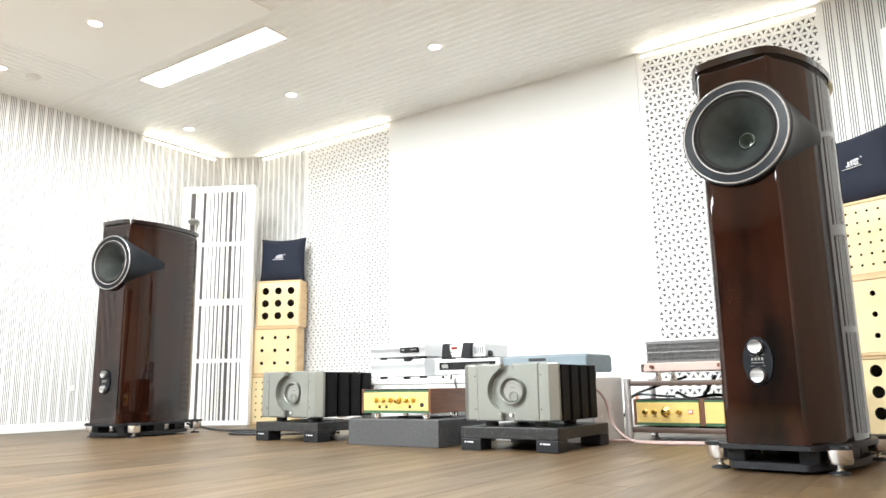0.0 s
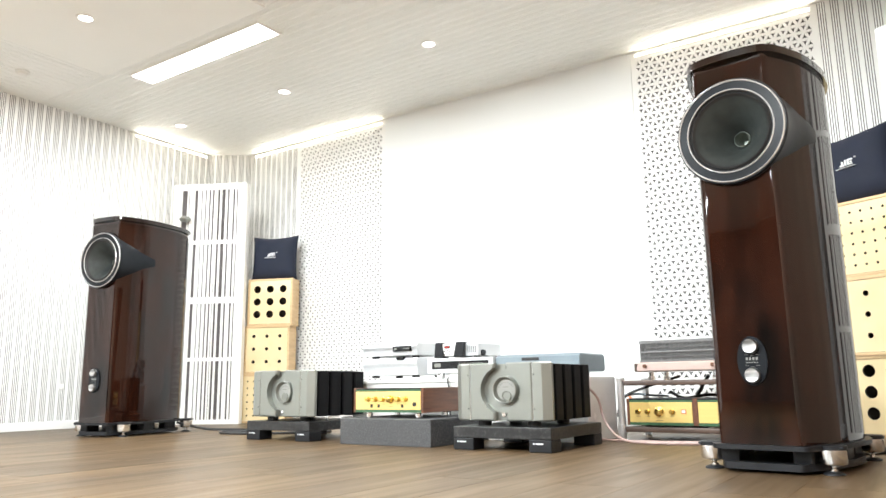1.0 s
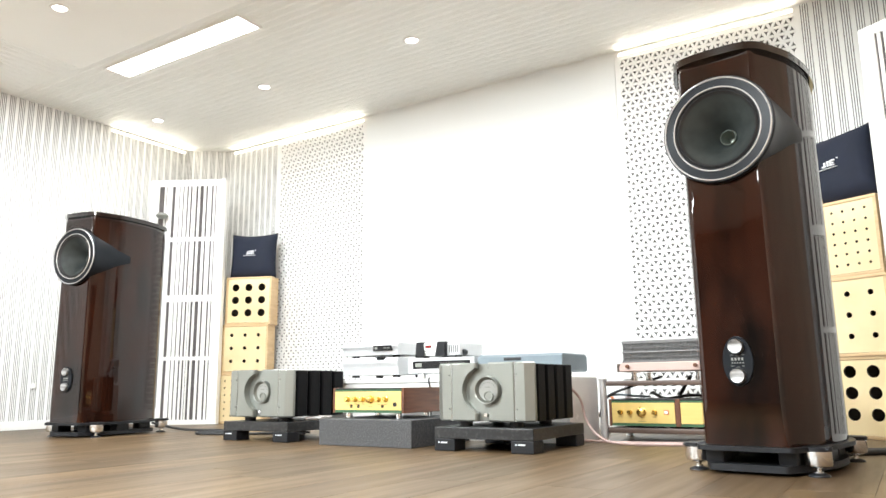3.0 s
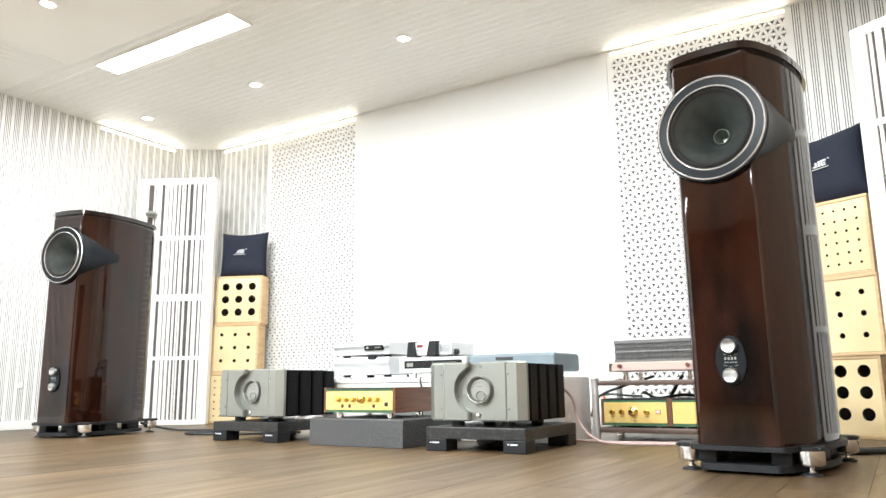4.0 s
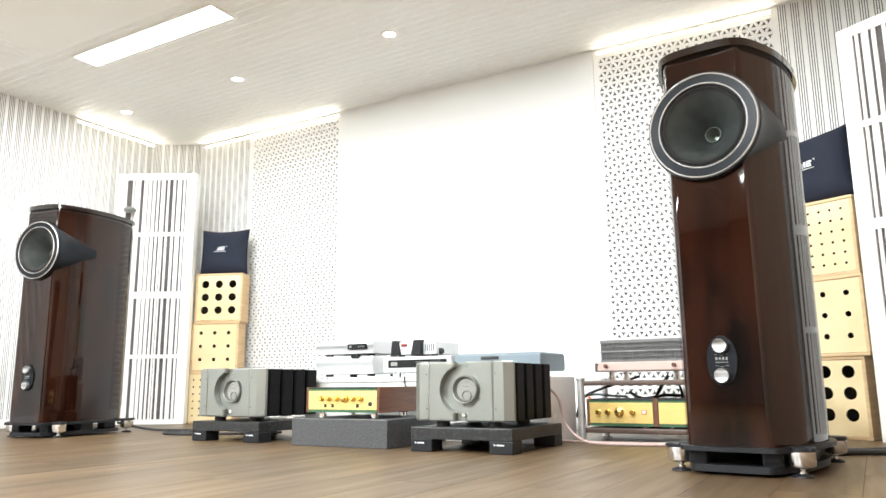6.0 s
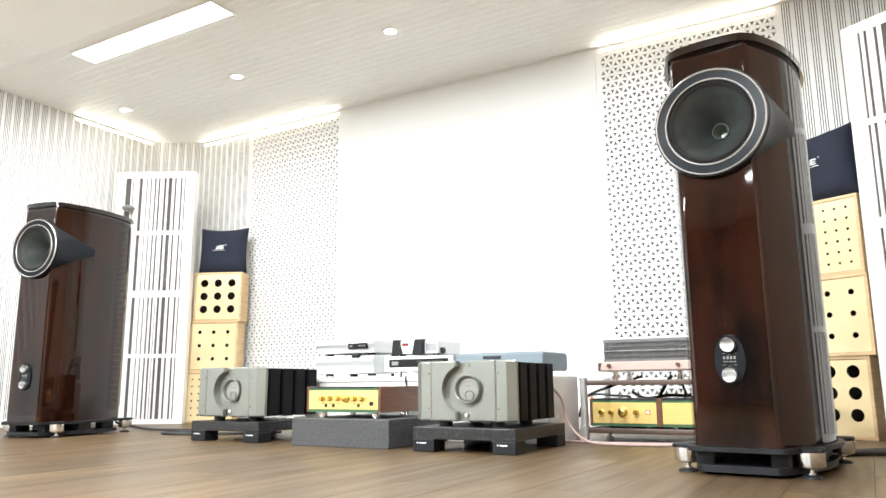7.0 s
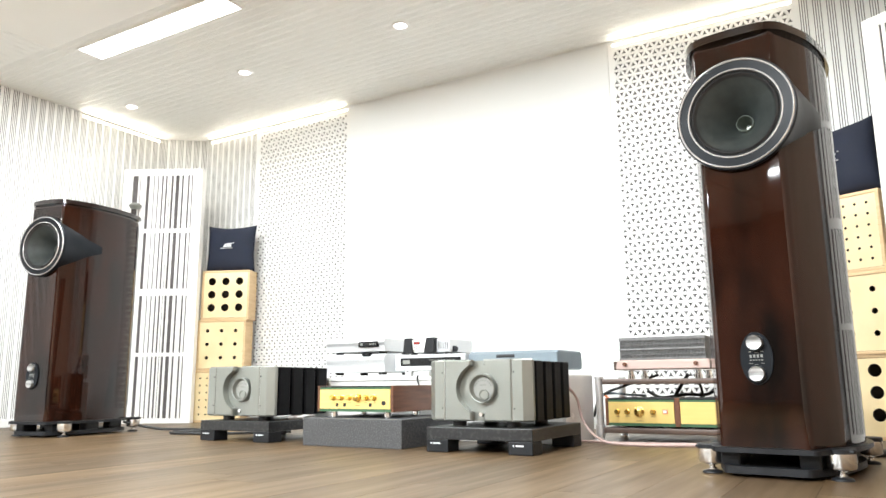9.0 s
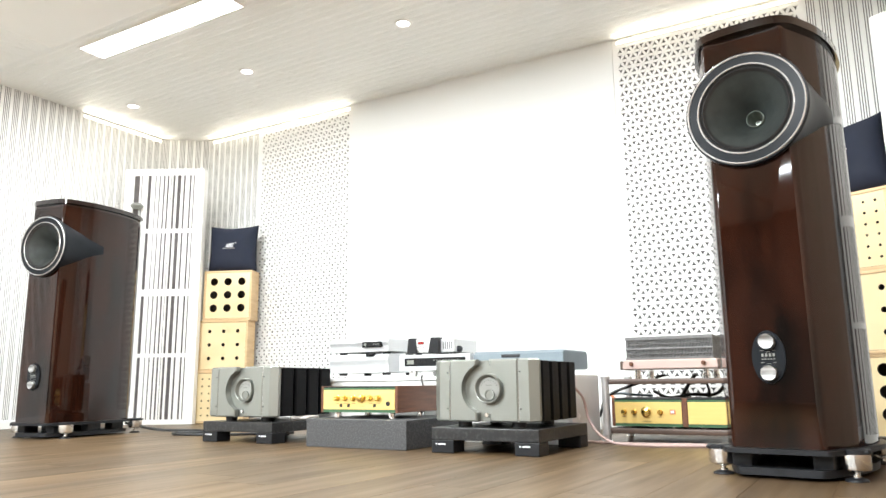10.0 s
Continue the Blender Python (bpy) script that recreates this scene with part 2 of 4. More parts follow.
def grooved(width, height, module=0.066, cuts=(0.004, 0.016, 0.028, 0.040), cut=0.0037, depth=0.009, dark_sides=True):
    """A sheet in the xy plane that faces +z, with narrow grooves along y in groups; the second material darkens the
    groove floors, and the sides too with dark_sides.
    """
    prof, floor_ = [(0.0, 0.0)], []
    x0 = 0.0
    while x0 < width:
        for c in cuts:
            a, b = x0 + c, x0 + c + cut
            if b >= width:
                break
            prof += [(a, 0.0), (a + 0.0003, -depth), (b - 0.0003, -depth), (b, 0.0)]
        x0 += module
    prof.append((width, 0.0))
    bm = bmesh.new()
    lo = [bm.verts.new((x, 0, z)) for x, z in prof]
    hi = [bm.verts.new((x, height, z)) for x, z in prof]
    for i in range(len(prof) - 1):
        f = bm.faces.new((lo[i], lo[i + 1], hi[i + 1], hi[i]))
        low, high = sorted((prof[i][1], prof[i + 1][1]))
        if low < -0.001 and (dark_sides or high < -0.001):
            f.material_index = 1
    return bm


def upright(x0, y0, x1, y1, z0):
    """The pose that stands a sheet up from (x0, y0) to (x1, y1), its face to the left-hand normal's other side."""
    return Matrix.Translation((x0, y0, z0)) @ pose(0, 0, 0, 0, 0, math.degrees(math.atan2(y1 - y0, x1 - x0))) @ pose(0, 0, 0, 90, 0, 0)


# ---- the room ----
T = 0.15
setting("wall_north", block(LEFT - T, RIGHT + T, FRONT + 0.03, FRONT + 0.03 + T, 0, CEIL + 0.2), WALL, "white wall behind the acoustic panels and the screen", "wall")
setting("wall_south", block(LEFT - T, RIGHT + T, BACK - T, BACK, 0, CEIL + 0.2), BACKWALL, "plain dark brown wall that closes the room, out of view", "wall")
setting("wall_west", block(LEFT - 0.02 - T, LEFT - 0.02, BACK, FRONT + 0.03, 0, CEIL + 0.2), WALL, "white wall behind the grooved panelling", "wall")
setting("wall_east", block(RIGHT + 0.02, RIGHT + 0.02 + T, BACK, FRONT + 0.03, 0, CEIL + 0.2), SIDEWALL, "plain brown side wall beyond the grooved panelling, out of view", "wall")


def panelling(name, x0, y0, x1, y1):
    w = math.hypot(x1 - x0, y1 - y0)
    return setting(name, grooved(w, CEIL), [GROOVE, GROOVESHADE], "white grooved acoustic wall panelling with fine upright grooves", "wall panelling", m=upright(x0, y0, x1, y1, 0))


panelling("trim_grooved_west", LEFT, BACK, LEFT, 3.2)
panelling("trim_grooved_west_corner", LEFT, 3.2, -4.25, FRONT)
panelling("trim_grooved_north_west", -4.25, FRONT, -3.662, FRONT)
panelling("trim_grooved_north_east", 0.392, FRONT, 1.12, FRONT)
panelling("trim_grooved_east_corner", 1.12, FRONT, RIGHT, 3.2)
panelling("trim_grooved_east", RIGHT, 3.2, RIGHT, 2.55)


def lattice(x0, x1, name, label):
    """A plate cut through with rows of small three-cornered holes, over a felt backing."""
    a, z0, z1, thick = 0.0535, 0.10, 2.306, 0.009
    h = a * math.sqrt(3) / 2
    bm = bmesh.new()
    cols, rows = int((x1 - x0) / a), int((z1 - z0) / h)
    a = (x1 - x0) / (cols + 0.5)
    h = (z1 - z0) / rows

    def cell(tri):
        c = sum(tri, Vector((0, 0, 0))) / 3
        outer, inner = [], []
        for k in range(3):
            p, q = tri[k], tri[(k + 1) % 3]
            outer += [p, (p + q) / 2]
            inner += [c + (p - c) * 0.63, c + ((p + q) / 2 - c) * 0.42]
        vo = [bm.verts.new(p) for p in outer]
        vi = [bm.verts.new(p) for p in inner]
        vb = [bm.verts.new(p + Vector((0, thick, 0))) for p in inner]
        for k in range(6):
            j = (k + 1) % 6
            bm.faces.new((vo[k], vo[j], vi[j], vi[k]))
            bm.faces.new((vi[k], vi[j], vb[j], vb[k]))

    for r in range(rows):
        za, zb = z0 + r * h, z0 + (r + 1) * h
        sh = a / 2 * (r % 2)
        for c in range(cols):
            xa = x0 + c * a
            lo0, lo1 = Vector((xa + sh, FRONT, za)), Vector((xa + sh + a, FRONT, za))
            up0, up1 = Vector((xa + a / 2 - sh + (a if r % 2 else 0), FRONT, zb)), Vector((xa + a / 2 + a - sh, FRONT, zb))
            if r % 2 == 0:
                cell([lo0, lo1, up0])
                cell([lo1, up1, up0])
            else:
                up0 = Vector((xa, FRONT, zb))
                up1 = Vector((xa + a, FRONT, zb))
                cell([lo0, up1, up0])
                cell([lo0, lo1, up1])
    xe, xm = x0 + (cols + 0.5) * a, x0 + cols * a
    for r in range(rows):
        za, zb = z0 + r * h, z0 + (r + 1) * h
        gaps = [((x0, za), (x0, zb), (x0 + a / 2, zb)), ((xm, za), (xe, za), (xe, zb))]
        if r % 2:
            gaps = [((x0, za), (x0 + a / 2, za), (x0, zb)), ((xe, za), (xe, zb), (xm, zb))]
        for gap in gaps:
            bm.faces.new([bm.verts.new((x, FRONT, z)) for x, z in gap])
    ob = new(name, finish_plain(bm, name, WALL))
    tagged(ob, label, "wall panel", kind="structure")
    # plain borders and backing
    part("border", block(x0 - 0.02, x1 + 0.02, FRONT, FRONT + 0.02, z1, CEIL), WALL, ob)
    part("border", block(x0 - 0.02, x1 + 0.02, FRONT, FRONT + 0.02, 0, z0), WALL, ob)
    part("border", block(x0 - 0.02, x0, FRONT, FRONT + 0.02, z0, z1), WALL, ob)
    part("border", block(x1, x1 + 0.02, FRONT, FRONT + 0.02, z0, z1), WALL, ob)
    part("backing", block(x0, x1, FRONT + thick, FRONT + 0.028, z0, z1), FELT, ob)
    return ob


def finish_plain(bm, name, mat):
    me = bpy.data.meshes.new(name)
    bm.to_mesh(me)
    bm.free()
    me.materials.append(mat)
    return me


lattice(-3.642, -2.722, "trim_lattice_west", "white acoustic panel cut with rows of small triangular holes")
lattice(-0.668, 0.372, "trim_lattice_east", "white acoustic panel cut with rows of small triangular holes")
setting("projection_screen", block(-2.702, -0.688, FRONT - 0.005, FRONT + 0.03, 0.0, CEIL, 0.002), SCREEN, "large blank matt white projection wall between the lattice panels", "screen")
setting("baseboard_west", block(LEFT, LEFT + 0.014, BACK, 3.19, 0, 0.058, 0.003), WALL, "low white painted skirting board", "skirting")
setting("baseboard_east", block(RIGHT - 0.014, RIGHT + 0.02, 2.55, 3.19, 0, 0.058, 0.003), WALL, "low white painted skirting board", "skirting")

# ceiling: boards along the front, boards along the side, a smooth plaster field
SX0, SX1, SY1, SY0 = -3.69, -2.15, 1.66, -1.6
setting("ceiling", block(LEFT - T, RIGHT + T, BACK - T, FRONT + T, CEIL + 0.02, CEIL + 0.2), PLASTER, "white ceiling slab above the boards", "ceiling")


def boards(name, x0, x1, y0, y1, along_x):
    if along_x:
        m = Matrix.Translation((x0, y0, CEIL)) @ Matrix(((0, 1, 0, 0), (1, 0, 0, 0), (0, 0, -1, 0), (0, 0, 0, 1)))
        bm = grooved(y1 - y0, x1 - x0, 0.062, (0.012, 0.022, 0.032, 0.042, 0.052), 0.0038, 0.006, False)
    else:
        m = Matrix.Translation((x0, y1, CEIL)) @ Matrix(((1, 0, 0, 0), (0, -1, 0, 0), (0, 0, -1, 0), (0, 0, 0, 1)))
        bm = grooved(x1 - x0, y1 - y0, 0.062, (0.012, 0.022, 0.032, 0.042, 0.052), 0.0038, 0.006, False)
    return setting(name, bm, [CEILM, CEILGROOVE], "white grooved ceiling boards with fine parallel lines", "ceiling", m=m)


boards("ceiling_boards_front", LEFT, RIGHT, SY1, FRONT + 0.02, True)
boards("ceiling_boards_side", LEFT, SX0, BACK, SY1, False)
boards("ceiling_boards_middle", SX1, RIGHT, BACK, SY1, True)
setting("ceiling_plaster_field", block(SX0 - 0.004, SX1 + 0.004, BACK, SY1 + 0.004, CEIL - 0.012, CEIL + 0.015, 0.004), PLASTER, "smooth off-white plaster field between the ceiling boards", "ceiling")

# floor: planks along the room
floor = setting("floor", block(LEFT - 0.1, RIGHT + 0.1, BACK - 0.1, FRONT + 0.1, -0.12, -0.012), JOINT, "brown oak laminate plank floor with a satin sheen", "floor")


# ---- lamps in the ceiling ----
def downlight(x, y, z=CEIL):
    d = root("downlight", pose(x, y, z), "round white recessed ceiling downlight, lit", "ceiling light", "ceiling downlights")
    part("trim_ring", lathe([(0.036, -0.001), (0.039, -0.006), (0.049, -0.005), (0.053, 0.0), (0.036, 0.0)], 32), WHITEFRAME, d)
    part("diffuser", lathe([(0.0, -0.002), (0.036, -0.002)], 32), LIT, d, "glowing white diffuser")
    area_lamp("downlight_lamp", x, y, z - 0.012, 0.085, 0, DOWN_W, WARM, True, 178)
    return d


for x in (-4.12, -2.94, -1.67, -0.40, 0.87):
    downlight(x, 2.57)
downlight(-3.055, 1.15, CEIL - 0.012)
downlight(-4.126, 1.126)
# Unseen downlights, added to carry the grid on through the room.
for x, y in ((-4.126, -1.3), (0.4, 1.126), (0.4, -1.3)):
    downlight(x, y)


def panel_light(x0, x1, y0, y1, watts):
    d = root("panel_light", pose((x0 + x1) / 2, (y0 + y1) / 2, CEIL), "long slim rectangular white ceiling panel light, lit", "ceiling light")
    w, h = (x1 - x0) / 2, (y1 - y0) / 2
    fr = bmesh.new()
    for a in ((-w, w, -h, -h + 0.012), (-w, w, h - 0.012, h), (-w, -w + 0.012, -h + 0.012, h - 0.012), (w - 0.012, w, -h + 0.012, h - 0.012)):
        block(*a, -0.012, 0.0, bm=fr)
    part("frame", fr, WHITEFRAME, d)
    part("diffuser", block(-w + 0.012, w - 0.012, -h + 0.012, h - 0.012, -0.008, -0.003), LIT, d, "glowing white diffuser")
    area_lamp("panel_lamp", (x0 + x1) / 2, (y0 + y1) / 2, CEIL - 0.02, 2 * w - 0.03, 2 * h - 0.03, watts, COOL)


panel_light(-3.57, -2.305, 1.752, 1.94, PANEL_W)
# This and the middle and rear panels are unseen, added to light the room.
panel_light(-1.085, 0.18, 1.752, 1.94, PANEL_W)
for x, rear_x in ((-3.57, -4.15), (-1.085, -1.085)):
    panel_light(x, x + 1.265, -1.85, -1.662, MIDDLE_W)
    panel_light(rear_x, rear_x + 1.265, -4.1, -3.912, REAR_W)



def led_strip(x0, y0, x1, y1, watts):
    """An added slim warm lamp along the top of a panel, that washes the ceiling before it; no such fitting is visible.
    """
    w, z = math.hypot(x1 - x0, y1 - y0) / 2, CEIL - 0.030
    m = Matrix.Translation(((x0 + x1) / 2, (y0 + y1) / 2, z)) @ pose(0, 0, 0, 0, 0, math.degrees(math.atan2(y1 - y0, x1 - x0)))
    d = root("led_strip", m, "slim warm white light strip added along the panel tops for the ceiling glow", "light strip", "cove light strips")
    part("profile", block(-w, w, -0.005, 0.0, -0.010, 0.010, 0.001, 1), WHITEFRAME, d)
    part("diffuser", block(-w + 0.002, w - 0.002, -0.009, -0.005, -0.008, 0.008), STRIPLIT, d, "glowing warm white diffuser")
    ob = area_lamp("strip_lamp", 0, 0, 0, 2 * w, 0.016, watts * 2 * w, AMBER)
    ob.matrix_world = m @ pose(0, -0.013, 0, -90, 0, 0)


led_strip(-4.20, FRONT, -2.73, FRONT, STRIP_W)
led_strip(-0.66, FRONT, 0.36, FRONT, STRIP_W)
# Added to brighten the dark north-west corner.
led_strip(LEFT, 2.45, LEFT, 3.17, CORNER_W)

det = root("smoke_detector", pose(-4.09, 1.317, CEIL), "small round white ceiling smoke detector", "smoke detector")
part("base", lathe([(0.0, 0), (0.045, 0), (0.045, -0.012), (0.0, -0.012)], 28), WHITEFRAME, det)
part("dome", lathe([(0.035, -0.012), (0.03, -0.025), (0.0, -0.03)], 28), WHITEFRAME, det)


# ---- loudspeakers ----
def section(scale=0.0, back=0.0):
    half = [(0.149, -0.252), (0.176, -0.172), (0.190, -0.085), (0.195, 0.010), (0.188, 0.100), (0.165, 0.180), (0.140, 0.225)]
    pts = [Vector((x, y, 0)) for x, y in half]
    # the front corner is a round of about 20 mm
    p0, p1, p2 = Vector((0.102, -0.330, 0)), Vector((0.1175, -0.330, 0)), Vector((0.1245, -0.309, 0))
    edge = [p0 * (1 - t) ** 2 + p1 * 2 * t * (1 - t) + p2 * t * t for t in (k / 9 for k in range(10))]
    fine = edge + spline(pts, 5)
    out = []
    for p in fine:
        out.append((p.x + scale, p.y + scale * max(-1.0, min(0.6, p.y / 0.30))))
    return out[::1] + [(-x, y) for x, y in out[::-1]]


def cap_plan(grow):
    """The plan of the cap: a bowed front that runs into the sides in one sweep."""
    half = [(0.0, -0.342), (0.055, -0.338), (0.096, -0.326), (0.126, -0.297), (0.148, -0.250), (0.175, -0.172), (0.189, -0.085), (0.194, 0.010), (0.187, 0.100), (0.164, 0.180), (0.140, 0.225)]
    line = spline([Vector((x, y, 0)) for x, y in half], 6)
    out = [(max(0.0, p.x) + grow * min(1.0, p.x / 0.05), p.y + grow * max(-1.0, min(0.6, p.y / 0.30))) for p in line]
    return out + [(-x, y) for x, y in out[:0:-1]]


def carved(body, tool):
    """The body with the tool's shape cut out of it."""
    obs = []
    for bm in (body, tool):
        bmesh.ops.recalc_face_normals(bm, faces=bm.faces)
        me = bpy.data.meshes.new("carving")
        bm.to_mesh(me)
        bm.free()
        obs.append(new("carving", me))
    cut = obs[0].modifiers.new("cut", "BOOLEAN")
    cut.operation, cut.object, cut.solver = "DIFFERENCE", obs[1], "EXACT"
    bpy.context.view_layer.update()
    out = bmesh.new()
    out.from_mesh(obs[0].evaluated_get(bpy.context.evaluated_depsgraph_get()).to_mesh())
    for o in obs:
        me = o.data
        bpy.data.objects.remove(o)
        bpy.data.meshes.remove(me)
    return out


def loudspeaker(m):
    s = root("floorstanding_loudspeaker", m, "tall glossy dark walnut floorstanding loudspeaker with a round driver pod", "loudspeaker", "pair of loudspeakers")
    shell = prism(section(), 0.083, 1.277, 0.004)
    bore = lathe([(0.0, -0.06), (0.1305, -0.06), (0.1305, 0.24), (0.0, 0.24)], 48, axis_y(0, -0.20, 1.050))
    part("cabinet", carved(shell, bore), VENEER, s, "glossy dark brown figured walnut cabinet", 25)
    part("cap_neck", prism(section(-0.003), 1.276, 1.296, 0.0), RIMWOOD, s)
    part("top_cap", prism(cap_plan(0.011), 1.292, 1.316, 0.0085, 5), RIMWOOD, s, "dark glossy overhanging cap with a rounded rim")
    part("rear_panel", block(-0.135, 0.135, 0.222, 0.236, 0.15, 1.25, 0.004), BLACK, s)
    # driver pod
    cz, fy = 1.050, -0.352
    pod = part("driver_pod", lathe([(0.0, -0.34), (0.10, -0.31), (0.17, -0.275), (0.1895, -0.25), (0.1855, -0.21), (0.1815, -0.18), (0.1765, -0.15), (0.1715, -0.10), (0.1695, -0.07), (0.1705, -0.03), (0.173, -0.014), (0.1735, -0.006), (0.171, 0.0), (0.131, 0.003), (0.131, -0.02)], 64,
                                   axis_y(0, fy, cz)), PODM, s, "dark graphite teardrop driver housing")
    for r, w in ((0.1650, 0.0027), (0.1350, 0.0027)):
        part("chrome_ring", lathe([(r - w, 0.0005), (r - w * 0.92, 0.0026), (r - w * 0.6, 0.0048), (r, 0.0060), (r + w * 0.6, 0.0048), (r + w * 0.92, 0.0026), (r + w, 0.0005)], 64, axis_y(0, fy, cz)), RINGM, pod, "thin polished chrome ring")
    part("surround", lathe([(0.131, 0.0), (0.127, -0.004), (0.125, -0.001), (0.121, 0.002), (0.117, -0.001), (0.115, -0.006), (0.112, -0.008)], 64, axis_y(0, fy, cz)), RUBBER, pod)
    part("cone", lathe([(0.1135, -0.006), (0.10, -0.020), (0.08, -0.042), (0.06, -0.067), (0.045, -0.089), (0.032, -0.110), (0.024, -0.124)], 64, axis_y(0, fy, cz)), CONE, pod, "dark grey-green paper cone")
    part("waveguide", lathe([(0.0265, -0.122), (0.0258, -0.112), (0.0235, -0.111), (0.016, -0.135), (0.009, -0.160), (0.0, -0.161)], 32, axis_y(0, fy, cz)), HORN, pod, "grey metal centre horn")
    # control plate
    oval = [(0.044 * math.cos(a), 0.074 * math.sin(a)) for a in (2 * math.pi * i / 40 for i in range(40))]
    pl = part("control_plate", prism(oval, 0.0, 0.006, 0.002, 2, axis_y(0, -0.330, 0.328)), PODM, s, "oval dark control plate")
    for dz in (0.043, -0.043):
        part("knob", lathe([(0.0225, 0.006), (0.0225, 0.020), (0.020, 0.0235), (0.005, 0.0215), (0.0, 0.0215)], 36, axis_y(0, -0.330, 0.328 + dz)), BRUSHED, pl, "turned aluminium knob")
    bars = bmesh.new()
    for i in range(4):
        block(-0.018 + 0.0098 * i, -0.0125 + 0.0098 * i, -0.3372, -0.3362, 0.330, 0.3385, bm=bars)
    for i in range(5):
        block(-0.018 + 0.0077 * i, -0.0135 + 0.0077 * i, -0.3372, -0.3362, 0.3215, 0.3245, bm=bars)
    for dz in (0.018, -0.015):
        for i in (-1, 0, 1):
            block(-0.005 + 0.016 * i, 0.005 + 0.016 * i, -0.3372, -0.3362, 0.328 + dz - (0.003 if i == 0 else 0), 0.3292 + dz - (0.003 if i == 0 else 0), bm=bars)
    part("marking", bars, DIAL, pl, "small white bars of lettering")
    # plinth
    base = part("plinth_top", prism(section(0.018), 0.069, 0.0825, 0.003), BLACK, s)
    part("plinth_tray", prism(section(-0.004), 0.010, 0.030, 0.008, 3), BLACK, s, "curved black lower tray")
    for x, y in ((-0.105, -0.25), (0.105, -0.25), (-0.13, 0.13), (0.13, 0.13), (-0.15, -0.06), (0.15, -0.06)):
        part("plinth_post", block(x - 0.028, x + 0.028, y - 0.045, y + 0.045, 0.028, 0.071, 0.006), BLACK, s)
    part("port_cone", lathe([(0.10, 0.030), (0.06, 0.038), (0.03, 0.055), (0.02, 0.070)], 32), RUBBER, s)
    for x, y in ((-0.172, -0.25), (0.172, -0.25), (-0.172, 0.25), (0.172, 0.25)):
        arm = [(x - 0.037, y - 0.03), (x + 0.037, y - 0.03), (x * 0.55 + 0.05, y * 0.6), (x * 0.55 - 0.05, y * 0.6)]
        if y > 0:
            arm = arm[::-1]
            arm = [(x - 0.037, y + 0.03), (x * 0.55 - 0.05, y * 0.6), (x * 0.55 + 0.05, y * 0.6), (x + 0.037, y + 0.03)]
        part("plinth_arm", prism(arm, 0.0735, 0.0815, 0.003), BLACK, s)
        f = part("foot", lathe([(0.0, 0.0725), (0.037, 0.0725), (0.0385, 0.071), (0.0385, 0.036), (0.036, 0.031), (0.018, 0.024), (0.008, 0.022), (0.007, 0.017), (0.012, 0.015),
                                (0.012, 0.011), (0.004, 0.008), (0.0, 0.006)], 32, Matrix.Translation((x, y, 0))), CHROME, s, "polished steel spiked foot")
        part("foot_cap", lathe([(0.0, 0.0845), (0.037, 0.0845), (0.0405, 0.082), (0.0405, 0.0715), (0.0, 0.0715)], 32, Matrix.Translation((x, y, 0))), BLACK, f)
        part("floor_disc", lathe([(0.0, 0.011), (0.012, 0.011), (0.027, 0.006), (0.029, 0.003), (0.029, 0.0), (0.0, 0.0)], 28, Matrix.Translation((x, y, 0))), BLACK, f)
    return s


sp = loudspeaker(pose(0.321, 1.79, 0, 0, 0, -7))
copy_thing(sp, pose(-3.482, 1.91, 0, 0, 0, 9.5))


# ---- power amplifiers on stone platforms ----
def platform(x, y):
    p = root("isolation_platform", pose(x, y, 0), "black slate slab platform on four square black feet on the floor", "equipment platform", "amplifier platforms")
    part("slab", block(-0.23, 0.23, 0, 0.52, 0.050, 0.097, 0.003), SLATE, p, "dark mottled stone slab")
    for fx in (-0.18, 0.18):
        for fy in (0.045, 0.475):
            f = part("foot", block(fx - 0.05, fx + 0.05, fy - 0.045, fy + 0.045, 0, 0.050, 0.004), BLACK, p)
            if fy < 0.1:
                b = bmesh.new()
                block(fx - 0.030, fx - 0.024, -0.0015, 0.0005, 0.032, 0.038, bm=b)
                block(fx - 0.018, fx + 0.014, -0.0015, 0.0005, 0.032, 0.0375, bm=b)
                part("marking", b, PRINT, f, "small white bars of lettering")
    return p


def half_plate(x0, x1, h, r, cz, ch):
    """One side of the front, cut out by the round recess; ch: how the outer upright edge is chamfered."""
    s = math.copysign(1, x1)
    a0 = math.acos(abs(x0) / r)
    arc = [(s * r * math.cos(a), cz + r * math.sin(a)) for a in np.linspace(a0, -a0, 21)]
    if s * x0 < 0:
        arc = [(s * r * math.cos(a), cz + r * math.sin(a)) for a in np.linspace(math.pi - a0, a0 - math.pi, 25)]
    pts = [(x0, h), *arc, (x0, 0.0), (x1, 0.0), (x1, h)]
    return prism([(float(x), float(z)) for x, z in pts], -0.012, 0.022, 0.006, 1)


